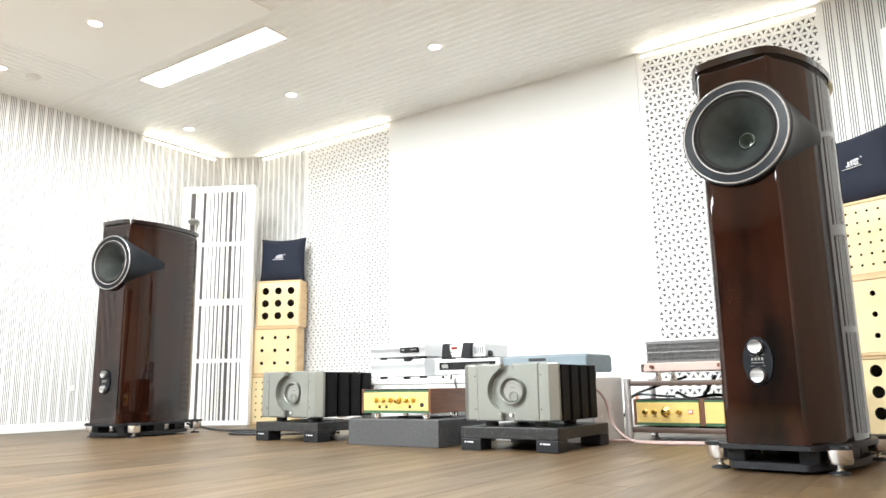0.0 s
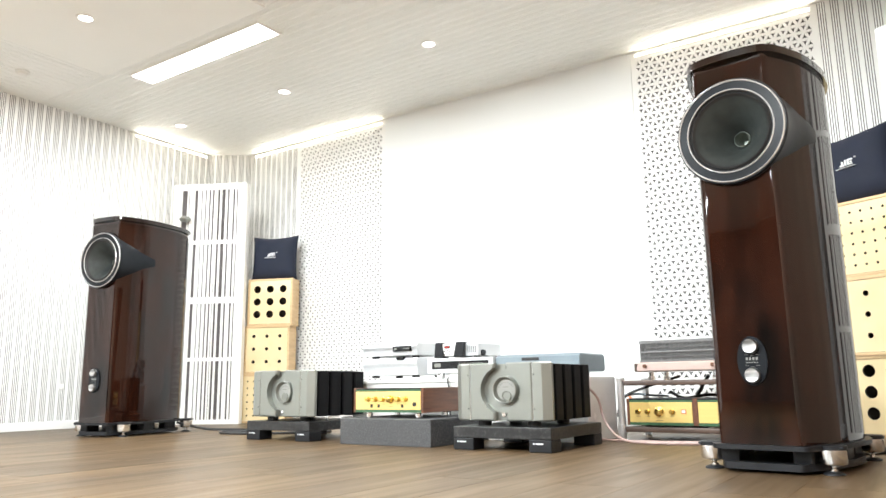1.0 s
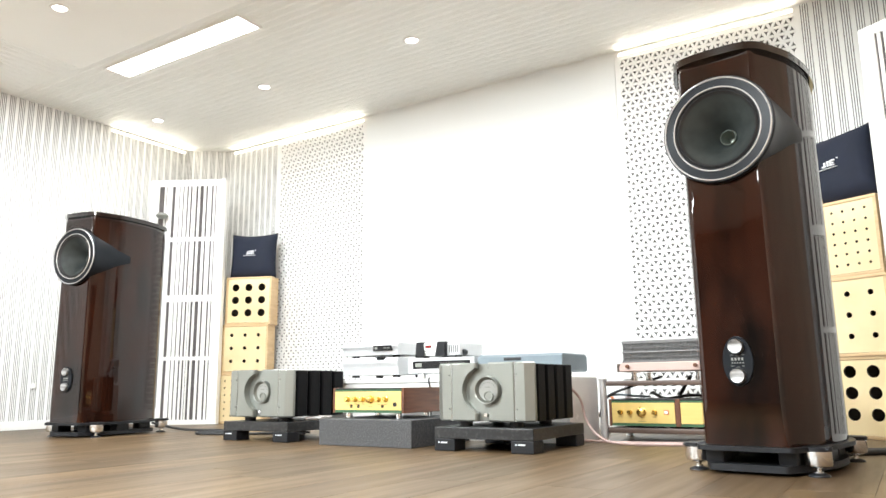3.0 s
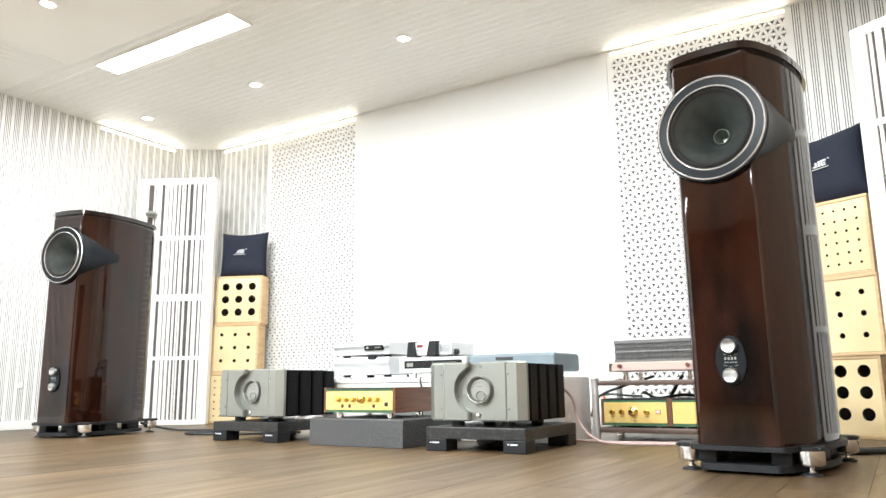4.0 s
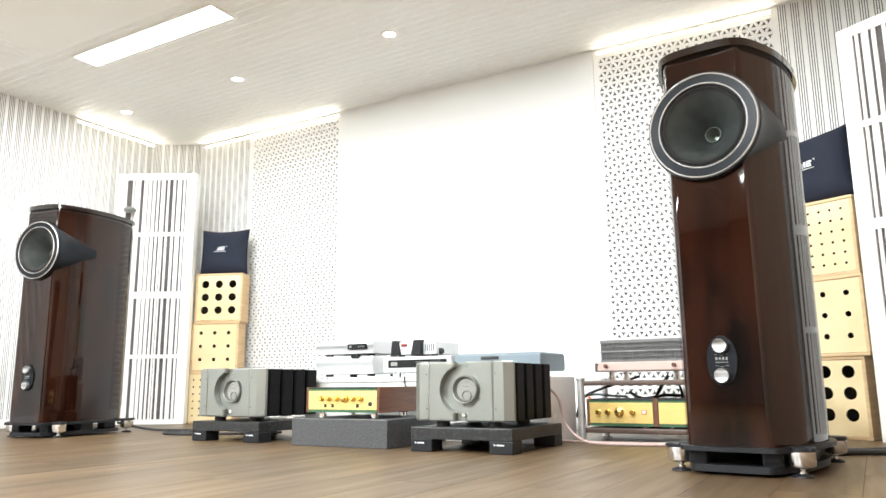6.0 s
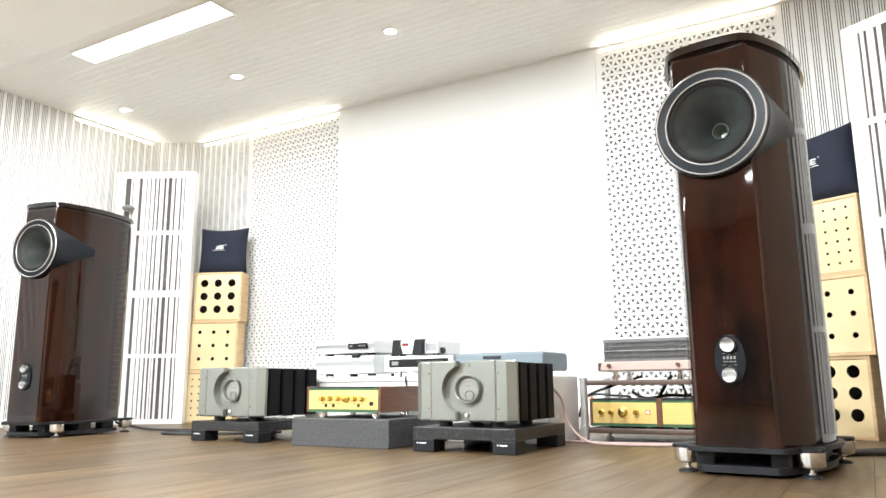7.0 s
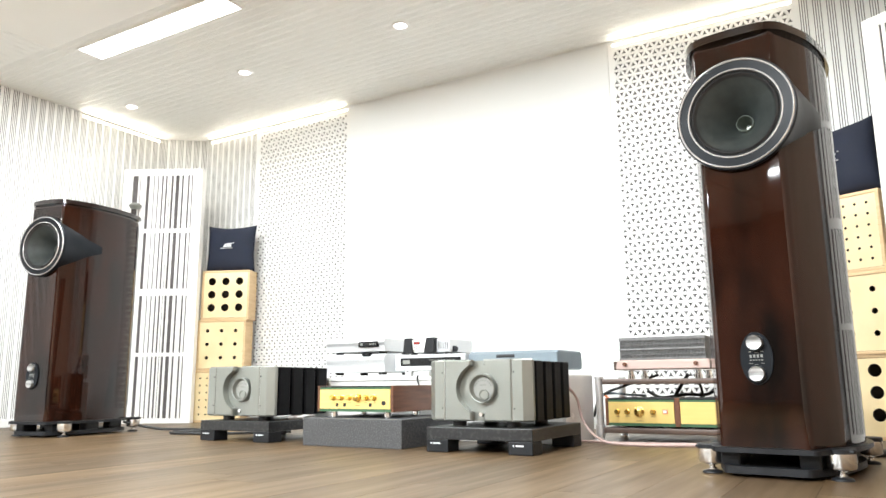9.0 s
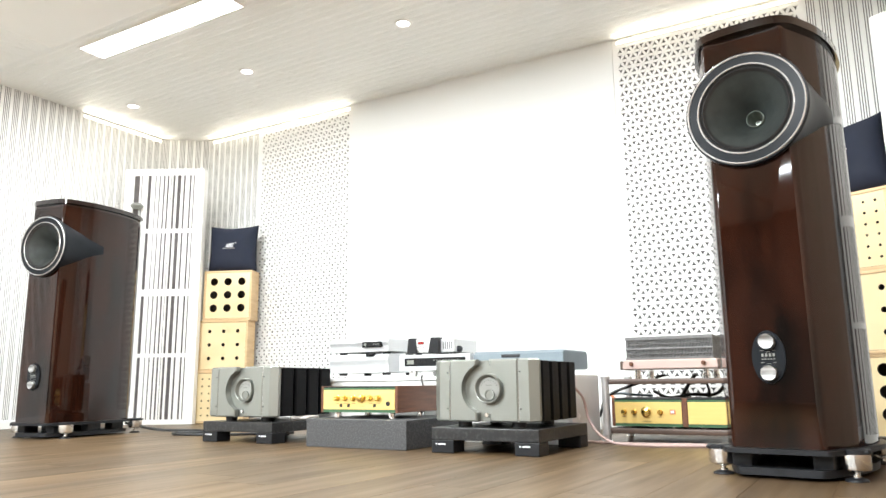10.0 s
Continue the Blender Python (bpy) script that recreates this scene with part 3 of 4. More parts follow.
def power_amplifier(x, y):
    W, Hh, D = 0.228, 0.243, 0.41
    a = root("power_amplifier", pose(x, y, 0.097), "silver-grey power amplifier with a round meter and black heat sinks", "amplifier", "power amplifiers")
    for fx in (-0.12, 0.12):
        for fy in (0.05, 0.33):
            part("foot", lathe([(0.0, 0), (0.028, 0), (0.028, 0.024), (0.0, 0.024)], 24, Matrix.Translation((fx, fy, 0))), RUBBER, a)
    z0, h = 0.022, 0.241
    cz, MX = 0.127, 0.014
    part("chassis", block(-W + 0.075, W - 0.075, 0.0245, D, z0 + 0.004, z0 + h - 0.01, 0.003), BLACK, a)
    part("back_plate", block(-0.12, 0.12, 0.012, 0.024, z0, z0 + h - 0.004, 0.001), AMPFACE, a, "recessed silver-grey plate")
    M = Matrix.Translation((0, 0, z0)) @ FRONTWARD
    for x0, x1 in ((-0.030, -0.150), (0.026, 0.150)):
        bm = half_plate(x0, x1, h, 0.0965, cz, 0)
        bmesh.ops.transform(bm, matrix=M, verts=bm.verts)
        part("front_plate", bm, AMPFACE, a, "thick silver-grey front plate")
    for sx in (-1, 1):
        wing = [(sx * 0.1525, 0.012), (sx * 0.1525, -0.021), (sx * 0.195, -0.021), (sx * W, 0.004), (sx * W, 0.020)]
        if sx < 0:
            wing = wing[::-1]
        part("front_wing", prism(wing, z0, z0 + h, 0.007, 1), AMPFACE, a, "bevelled silver-grey side of the front", 25)
        part("groove_strip", block(sx * 0.1512 - 0.0012, sx * 0.1512 + 0.0012, -0.019, 0.004, z0 + 0.002, z0 + h - 0.002), CHROME, a)
        for z in (0.05, 0.19):
            part("screw", lathe([(0.0, 0.003), (0.0025, 0.003), (0.0034, 0.0), (0.0034, -0.004)], 14, axis_y(sx * 0.159, -0.021, z0 + z)), RUBBER, a)
    dial = part("meter", lathe([(0.0, -0.004), (0.044, -0.004), (0.049, 0.002), (0.0515, 0.0135), (0.0545, 0.0150), (0.0575, 0.0125), (0.0585, -0.014)], 56, axis_y(MX, 0.0, z0 + cz)),
                AMPFACE, a, "round meter with a raised dished rim")
    part("dial_face", lathe([(0.0, -0.0025), (0.0435, -0.0025), (0.0435, -0.0045)], 48, axis_y(MX, 0.0, z0 + cz)), DIAL, dial, "pale silver dial")
    part("cover_disc", lathe([(0.0, 0.0005), (0.016, 0.0005), (0.0185, 0.0040), (0.0210, 0.0040), (0.0215, -0.003)], 36, axis_y(MX + 0.004, 0.0, z0 + cz - 0.024)), AMPFACE, dial, "small dished disc")
    mk = bmesh.new()
    for i in range(9):
        t = radians(30 + 15 * i)
        cx, zz = MX + 0.039 * math.cos(t), z0 + cz - 0.006 + 0.038 * math.sin(t)
        block(cx - 0.0010, cx + 0.0010, 0.0015, 0.0028, zz - 0.0025, zz + 0.0025, bm=mk)
    block(MX - 0.014, MX + 0.012, 0.0015, 0.0028, z0 + cz + 0.012, z0 + cz + 0.0142, bm=mk)
    part("scale_mark", mk, CAGE, dial, "fine grey scale marks")
    part("button", lathe([(0.0, 0.010), (0.008, 0.010), (0.010, 0.006), (0.010, -0.013)], 24, axis_y(0.008, 0.0, z0 + 0.026)), CHROME, a, "small polished power button")
    # heat sinks: deep upright fins in blocks along each side
    for sx in (-1, 1):
        part("sink_wall", block(sx * 0.150 - 0.006, sx * 0.150 + 0.006, 0.022, D, z0 + 0.002, z0 + h - 0.008), FINM, a)
        for k in range(4):
            y0 = 0.030 + k * 0.094
            fin = [(0.150, y0), (W - 0.004, y0 + 0.006), (W, y0 + 0.012), (W, y0 + 0.076), (W - 0.004, y0 + 0.082), (0.150, y0 + 0.086)]
            fin = [(sx * px, py) for px, py in fin]
            part("heat_sink_fin", prism(fin if sx > 0 else fin[::-1], z0 + 0.002, z0 + h - 0.008, 0.003), FINM, a, "black anodised fin block")
            part("heat_sink_rib", block(min(sx * 0.150, sx * (W - 0.012)), max(sx * 0.150, sx * (W - 0.012)), y0 + 0.0880, y0 + 0.0915, z0 + 0.002, z0 + h - 0.008), FINM, a)
    part("lid", block(-0.15, 0.15, 0.022, D, z0 + h - 0.010, z0 + h - 0.004, 0.001), BLACK, a)
    return a


platform(-0.783, 1.78)
platform(-2.148, 1.84)
power_amplifier(-0.802, 1.845)
power_amplifier(-2.160, 1.885)

# stone plinth with the gold-fronted amplifier
pl = root("stone_plinth", pose(-1.418, 1.81, 0), "low dark grey speckled stone plinth block on the floor", "plinth")
part("block", block(-0.266, 0.266, 0, 0.50, 0, 0.1205, 0.003), STONE, pl)


def knob(r, parent, x, y, z, long=0.02):
    return part("knob", lathe([(r * 1.25, 0.0), (r * 1.25, 0.003), (r, 0.004), (r, long), (r * 0.85, long + 0.002), (0, long + 0.002)], 28, axis_y(x, y, z)), BRASS, parent, "turned brass knob")


def gold_amplifier(m, w, h, depth, knobs, switches, label, name="valve_amplifier"):
    """A wooden sleeve with a gold front between green bands, standing on metal feet."""
    a = root(name, m, label, "amplifier")
    f = 0.026
    for fx in (-w + 0.055, w - 0.055):
        for fy in (0.05, depth - 0.06):
            part("foot", lathe([(0.0, 0), (0.017, 0), (0.017, 0.02), (0.013, 0.022), (0.013, f), (0.0, f)], 24, Matrix.Translation((fx, fy, 0))), CHROME, a, "short metal foot")
    part("case", block(-w + 0.012, w - 0.012, 0.006, depth, f, f + h - 0.004, 0.002), BLACK, a)
    for sx in (-1, 1):
        part("side_panel", block(sx * w - 0.0065, sx * w + 0.0065, 0.0, depth, f - 0.001, f + h, 0.002), BROWNWOOD, a, "oiled walnut side panel")
    part("lid", block(-w + 0.0065, w - 0.0065, 0.002, depth, f + h - 0.007, f + h - 0.001, 0.001), BLACK, a)
    part("green_band", block(-w + 0.007, w - 0.007, 0.001, 0.008, f + h - 0.016, f + h - 0.0075), GREEN, a, "dark green enamel band")
    part("green_band", block(-w + 0.007, w - 0.007, 0.001, 0.008, f, f + 0.012), GREEN, a, "dark green enamel band")
    part("front_panel", block(-w + 0.008, w - 0.008, -0.001, 0.008, f + 0.0125, f + h - 0.0165, 0.0008), GOLD, a, "gold anodised front panel")
    for kx, kz, kr in knobs:
        knob(kr, a, kx, -0.001, f + kz)
        t = bmesh.new()
        block(kx - kr * 0.9, kx + kr * 0.9, -0.0016, -0.0006, f + kz - kr * 2.2, f + kz - kr * 2.2 + 0.0016, bm=t)
        part("marking", t, BROWNWOOD, a)
    for kx, kz in switches:
        part("switch_plate", block(kx - 0.0075, kx + 0.0075, -0.003, 0.0, f + kz - 0.008, f + kz + 0.008, 0.001), RUBBER, a)
        part("switch_lever", block(kx - 0.002, kx + 0.002, -0.012, -0.003, f + kz, f + kz + 0.005, 0.001), BRASS, a)
    return a


ga = gold_amplifier(pose(-1.463, 1.895, 0.1205), 0.204, 0.114, 0.34,
                    [(-0.115, 0.062, 0.011), (-0.070, 0.062, 0.011), (-0.025, 0.062, 0.011), (0.022, 0.062, 0.016), (0.068, 0.062, 0.011), (0.110, 0.062, 0.011)],
                    [(-0.095, 0.030), (-0.052, 0.030), (0.090, 0.030)], "gold-fronted valve amplifier in a walnut sleeve on metal feet")
part("headphone_socket", lathe([(0.0, 0.001), (0.006, 0.001), (0.007, 0.004), (0.010, 0.004), (0.010, 0.0)], 24, axis_y(0.162, -0.001, 0.064)), RUBBER, ga)

# ---- low stand with the source components ----
st = root("low_stand", pose(-1.36, 2.32, 0), "low white cabinet stand with pale veined marble ends behind the amplifiers", "stand")
part("body", block(-0.735, 0.715, 0.0, 0.36, 0.0, 0.285, 0.002), WHITEFRAME, st)
part("top_board", block(-0.74, 0.72, -0.01, 0.37, 0.285, 0.303, 0.002), WHITEFRAME, st)
for sx in (-0.745, 0.722):
    part("marble_end", block(sx - 0.006, sx + 0.012, 0.0, 0.365, 0.0, 0.30, 0.002), MARBLE, st, "pale veined marble end panel")


def silver_unit(x, y, z, w, h, depth, window, label):
    """A slim component with a rounded brow over a stepped front."""
    u = root("disc_player", pose(x, y, z), label, "audio component", "silver components")
    for fx in (-w + 0.05, w - 0.05):
        for fy in (0.06, depth - 0.05):
            part("foot", lathe([(0.0, 0), (0.022, 0), (0.022, 0.014), (0.0, 0.014)], 24, Matrix.Translation((fx, fy, 0))), RUBBER, u)
    b0 = 0.013
    prof = [(0.007, b0), (0.007, b0 + h * 0.45), (0.005, b0 + h * 0.52), (0.0, b0 + h * 0.58), (-0.004, b0 + h * 0.72), (0.0, b0 + h * 0.88), (0.010, b0 + h), (depth, b0 + h), (depth, b0)]
    part("casing", prism(prof, -w, w, 0.0015, 1, Matrix(((0, 0, 1, 0), (1, 0, 0, 0), (0, 1, 0, 0), (0, 0, 0, 1)))), SILVER, u, "silver lacquered casing with a rounded brow")
    x0, x1, z0, z1 = window
    d = part("display", block(x0, x1, -0.009, 0.02, b0 + z0, b0 + z1, 0.004, 3), GLASSBLACK, u, "black display window")
    if x1 - x0 > 0.05:
        t = bmesh.new()
        block(x0 + 0.014, x0 + 0.030, -0.0095, -0.0085, b0 + (z0 + z1) / 2 - 0.006, b0 + (z0 + z1) / 2 + 0.006, bm=t)
        for i in range(4):
            block(x1 - 0.05 + i * 0.011, x1 - 0.044 + i * 0.011, -0.0095, -0.0085, b0 + (z0 + z1) / 2 - 0.003, b0 + (z0 + z1) / 2 + 0.003, bm=t)
        part("marking", t, AMPFACE, d)
    return u


TOP = 0.303
silver_unit(-1.818, 2.36, TOP + 0.013, 0.192, 0.094, 0.33, (0.055, 0.105, 0.082, 0.101), "silver audio component with a small black display on the white stand")
silver_unit(-1.818, 2.36, TOP + 0.1205, 0.192, 0.066, 0.33, (0.03, 0.155, 0.022, 0.052), "silver disc player with a black display stacked on another component")

wu = root("preamplifier", pose(-1.352, 2.36, TOP), "white audio component with a long black glass window", "audio component")
for fx in (-0.15, 0.15):
    for fy in (0.05, 0.28):
        part("foot", lathe([(0.0, 0), (0.02, 0), (0.024, 0.03), (0.0, 0.03)], 24, Matrix.Translation((fx, fy, 0))), CHROME, wu)
part("casing", block(-0.205, 0.205, 0.0, 0.33, 0.03, 0.108, 0.003), SILVER, wu)
win = part("window", block(-0.172, 0.180, -0.002, 0.004, 0.052, 0.092, 0.002), GLASSBLACK, wu, "long black glass window")
t = bmesh.new()
for i in range(9):
    block(0.0 + i * 0.017, 0.008 + i * 0.017, -0.0028, -0.0018, 0.078, 0.0815, bm=t)
block(-0.155, -0.115, -0.0028, -0.0018, 0.062, 0.082, bm=t)
part("marking", t, AMPFACE, win)

su = root("streamer", pose(-1.345, 2.37, TOP + 0.108), "small silver streamer with black upright side fins and a red display", "audio component")
for fx in (-0.12, 0.08):
    part("foot", lathe([(0.0, 0), (0.018, 0), (0.018, 0.010), (0.0, 0.010)], 20, Matrix.Translation((fx, 0.03, 0))), RUBBER, su)
    part("foot", lathe([(0.0, 0), (0.018, 0), (0.018, 0.010), (0.0, 0.010)], 20, Matrix.Translation((fx, 0.22, 0))), RUBBER, su)
part("casing", block(-0.145, 0.095, 0.02, 0.26, 0.010, 0.078, 0.006, 3), SILVER, su)
part("face", prism([(-0.118, 0.012), (-0.030, 0.012), (-0.030, 0.078), (-0.118, 0.078)], 0.0, 0.02, 0.003, 2, axis_y(0, 0.022, 0)), WHITEFRAME, su, "pale front face")
for x0, dx in ((-0.166, 0.012), (-0.042, -0.014)):
    part("side_fin", prism([(x0, 0.008), (x0 + 0.060, 0.008), (x0 + 0.060 - dx * 0.6 - 0.008, 0.084), (x0 + 0.012 - dx * 0.3, 0.084)], 0.0, 0.045, 0.003, 2, axis_y(0, 0.035, 0)), BLACK, su, "black upright fin")
part("red_display", block(-0.106, -0.070, -0.0005, 0.004, 0.052, 0.066, 0.001), GLASSBLACK, su)
t = bmesh.new()
for i in range(3):
    block(-0.101 + i * 0.010, -0.095 + i * 0.010, -0.0014, -0.0004, 0.055, 0.063, bm=t)
part("digits", t, REDLED, su, "glowing red digits")
for bx_, bz in ((-0.104, 0.037), (-0.088, 0.043), (-0.072, 0.037), (-0.088, 0.030), (-0.104, 0.020), (-0.072, 0.020)):
    part("button", lathe([(0.0, 0.002), (0.003, 0.002), (0.0035, 0.0)], 12, axis_y(bx_, 0.002, bz)), BLACK, su)
for i in range(5):
    part("vent", block(0.030 + i * 0.012, 0.034 + i * 0.012, 0.0188, 0.022, 0.026, 0.062), RUBBER, su)
part("volume_knob", lathe([(0.016, 0.0), (0.016, 0.012), (0.013, 0.014), (0.0, 0.014)], 24, axis_y(0.104, 0.06, 0.026)), BLACK, su)

bg = root("digital_converter", pose(-0.875, 2.37, TOP), "blue-grey metal component with rounded ends on the white stand", "audio component")
for fx in (-0.2, 0.12):
    for fy in (0.10, 0.26):
        part("foot", lathe([(0.0, 0), (0.016, 0), (0.016, 0.024), (0.0, 0.024)], 20, Matrix.Translation((fx, fy, 0))), RUBBER, bg)
part("casing", prism([(0.02, 0.024), (0.0, 0.034), (0.0, 0.100), (0.02, 0.113), (0.30, 0.113), (0.32, 0.10), (0.32, 0.03), (0.30, 0.024)], -0.262, 0.200, 0.008, 3,
                     Matrix(((0, 0, 1, 0), (1, 0, 0, 0), (0, 1, 0, 0), (0, 0, 0, 1)))), BLUEGREY, bg)
part("slot", block(-0.11, -0.015, -0.003, 0.01, 0.082, 0.097, 0.002), RUBBER, bg, "black disc slot")

# ---- chrome rack with valve gear ----
rk = root("equipment_rack", pose(-0.10, 2.56, 0), "two-tier rack with chrome tube legs and dark wooden shelves", "rack")
for fx in (-0.452, 0.40):
    for fy in (0.0, 0.36):
        part("leg", lathe([(0.0, 0.010), (0.017, 0.010), (0.017, 0.280), (0.021, 0.281), (0.021, 0.292), (0.0, 0.294)], 24, Matrix.Translation((fx, fy, 0))), TUBEM, rk, "chrome tube leg")
        part("leg_collar", lathe([(0.017, 0.029), (0.022, 0.030), (0.022, 0.072), (0.017, 0.073)], 24, Matrix.Translation((fx, fy, 0))), TUBEM, rk)
        part("leg_foot", lathe([(0.0, 0.0), (0.024, 0.0), (0.024, 0.006), (0.010, 0.012), (0.0, 0.012)], 24, Matrix.Translation((fx, fy, 0))), CHROME, rk)
part("shelf", block(-0.432, 0.385, -0.018, 0.40, 0.256, 0.280, 0.003), SHELFWOOD, rk, "dark wooden shelf")
part("shelf", block(-0.432, 0.385, -0.018, 0.40, 0.040, 0.064, 0.003), SHELFWOOD, rk, "dark wooden shelf")

gp = gold_amplifier(pose(-0.36, 2.545, 0.047), 0.155, 0.122, 0.30, [(-0.105, 0.062, 0.010), (-0.060, 0.062, 0.010), (-0.006, 0.062, 0.0185), (0.055, 0.062, 0.010)], [],
                    "gold-fronted valve preamplifier in a walnut sleeve on a rack shelf", "valve_preamplifier")
sw = part("power_switch", block(0.097, 0.120, -0.004, 0.0, 0.079, 0.099, 0.001), ORANGE, gp, "red-framed white rocker switch")
part("rocker", block(0.101, 0.116, -0.007, -0.003, 0.083, 0.095, 0.001), PRINT, sw)
gold_amplifier(pose(-0.045, 2.545, 0.047), 0.150, 0.122, 0.30, [], [], "plain gold-fronted power supply in a walnut sleeve on a shelf", "power_supply")

ta = root("valve_integrated_amplifier", pose(-0.262, 2.57, 0.280), "valve amplifier with a rose-gold base and dark mesh cage", "amplifier")
for fx in (-0.15, 0.15):
    for fy in (0.04, 0.27):
        part("foot", lathe([(0.0, 0), (0.018, 0), (0.018, 0.016), (0.014, 0.018), (0.014, 0.040), (0.0, 0.040)], 24, Matrix.Translation((fx, fy, 0))), CHROME, ta, "metal foot")
part("base", prism([(-0.215, 0.042), (0.215, 0.042), (0.205, 0.084), (-0.200, 0.084)], -0.31, 0.0, 0.004, 2, axis_y(0, 0, 0)), COPPER, ta, "rose-gold metal base")
for sx in (-0.213, 0.213):
    part("end_trim", block(sx - 0.006, sx + 0.006, -0.003, 0.315, 0.040, 0.080, 0.003), SHELFWOOD, ta)
for kx in (-0.165, 0.150):
    part("knob", lathe([(0.009, 0.0), (0.009, 0.014), (0.007, 0.016), (0.0, 0.016)], 24, axis_y(kx, 0.0, 0.066)), BROWNWOOD, ta, "small dark knob")
# Solid black block in place of the shade behind the cage wires.
cage = part("cage", block(-0.184, 0.184, 0.022, 0.30, 0.090, 0.176), BLACK, ta, "black block for the shaded inside of the cage")
wires = bmesh.new()
for i in range(62):
    x = -0.188 + i * 0.376 / 61
    block(x - 0.0016, x + 0.0016, 0.012, 0.0155, 0.086, 0.182, bm=wires)
for i in range(46):
    y = 0.016 + i * 0.29 / 45
    for x in (-0.190, 0.187):
        block(x, x + 0.003, y - 0.0016, y + 0.0016, 0.086, 0.182, bm=wires)
tagged(part("cage_mesh", wires, CAGE, ta, "fine upright cage wires"), kind="stuff")
for z0, z1 in ((0.084, 0.094), (0.128, 0.136), (0.172, 0.184), (0.108, 0.1105), (0.152, 0.1545)):
    part("cage_rail", block(-0.193, 0.193, 0.008, 0.0145, z0, z1, 0.001), CAGE, ta)
part("cage_top", block(-0.193, 0.193, 0.008, 0.312, 0.181, 0.187, 0.002), CAGE, ta)


# ---- perforated boxes with cushions ----
S = 0.380


def diffuser_box(m, n, r, pitch, pitch_z, lift, label):
    """A square birch box with an n by n field of round holes through its front board."""
    b = root("diffuser_box", m, label, "acoustic box", "perforated boxes")
    fr = bmesh.new()
    e = 0.016
    for a in ((-S / 2, S / 2, 0.0, e), (-S / 2, S / 2, S - e, S), (-S / 2, -S / 2 + e, e, S - e), (S / 2 - e, S / 2, e, S - e)):
        block(a[0], a[1], 0.0, 0.15, a[2] + 0.0004, a[3] - 0.0004, 0.002, bm=fr)
    part("frame", fr, BIRCHEDGE, b, "pale wooden frame")
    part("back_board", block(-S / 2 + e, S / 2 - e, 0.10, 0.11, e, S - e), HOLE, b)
    # the front board, cell by cell, each with a round hole
    bm = bmesh.new()
    x0, x1 = -S / 2 + e + 0.001, S / 2 - e - 0.001
    z0, z1 = e + 0.001, S - e - 0.001
    y, seg, thick = 0.004, 24, 0.014
    half = pitch * n / 2
    half_z = pitch_z * n / 2
    zc = (z0 + z1) / 2 + lift
    for i in range(n):
        for k in range(n):
            cx, cz = (i + 0.5) * pitch - half, zc + (k + 0.5) * pitch_z - half_z
            outer, inner, deep = [], [], []
            for q in range(seg):
                t = 2 * math.pi * (q + 0.5) / seg
                c, s_ = math.cos(t), math.sin(t)
                f = 0.5 / max(abs(c), abs(s_))
                outer.append(bm.verts.new((cx + f * c * pitch, y, cz + f * s_ * pitch_z)))
                inner.append(bm.verts.new((cx + r * c, y, cz + r * s_)))
                deep.append(bm.verts.new((cx + r * c, y + thick, cz + r * s_)))
            for q in range(seg):
                j = (q + 1) % seg
                bm.faces.new((outer[q], outer[j], inner[j], inner[q]))
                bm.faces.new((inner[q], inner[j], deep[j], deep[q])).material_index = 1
            # corners of the cell
            for q in range(seg):
                j = (q + 1) % seg
                a, c = outer[q].co, outer[j].co
                if abs(a.x - c.x) > 1e-5 and abs(a.z - c.z) > 1e-5:
                    px = a.x if abs(abs(a.x - cx) - pitch / 2) < 1e-5 else c.x
                    pz = a.z if abs(abs(a.z - cz) - pitch_z / 2) < 1e-5 else c.z
                    bm.faces.new((outer[q], bm.verts.new((px, y, pz)), outer[j]))
    for a in ((x0, x1, z0, zc - half_z), (x0, x1, zc + half_z, z1), (x0, -half, zc - half_z, zc + half_z), (half, x1, zc - half_z, zc + half_z)):
        bm.faces.new([bm.verts.new((px, y, pz)) for px, pz in ((a[0], a[2]), (a[1], a[2]), (a[1], a[3]), (a[0], a[3]))])
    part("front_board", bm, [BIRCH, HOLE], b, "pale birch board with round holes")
    return b


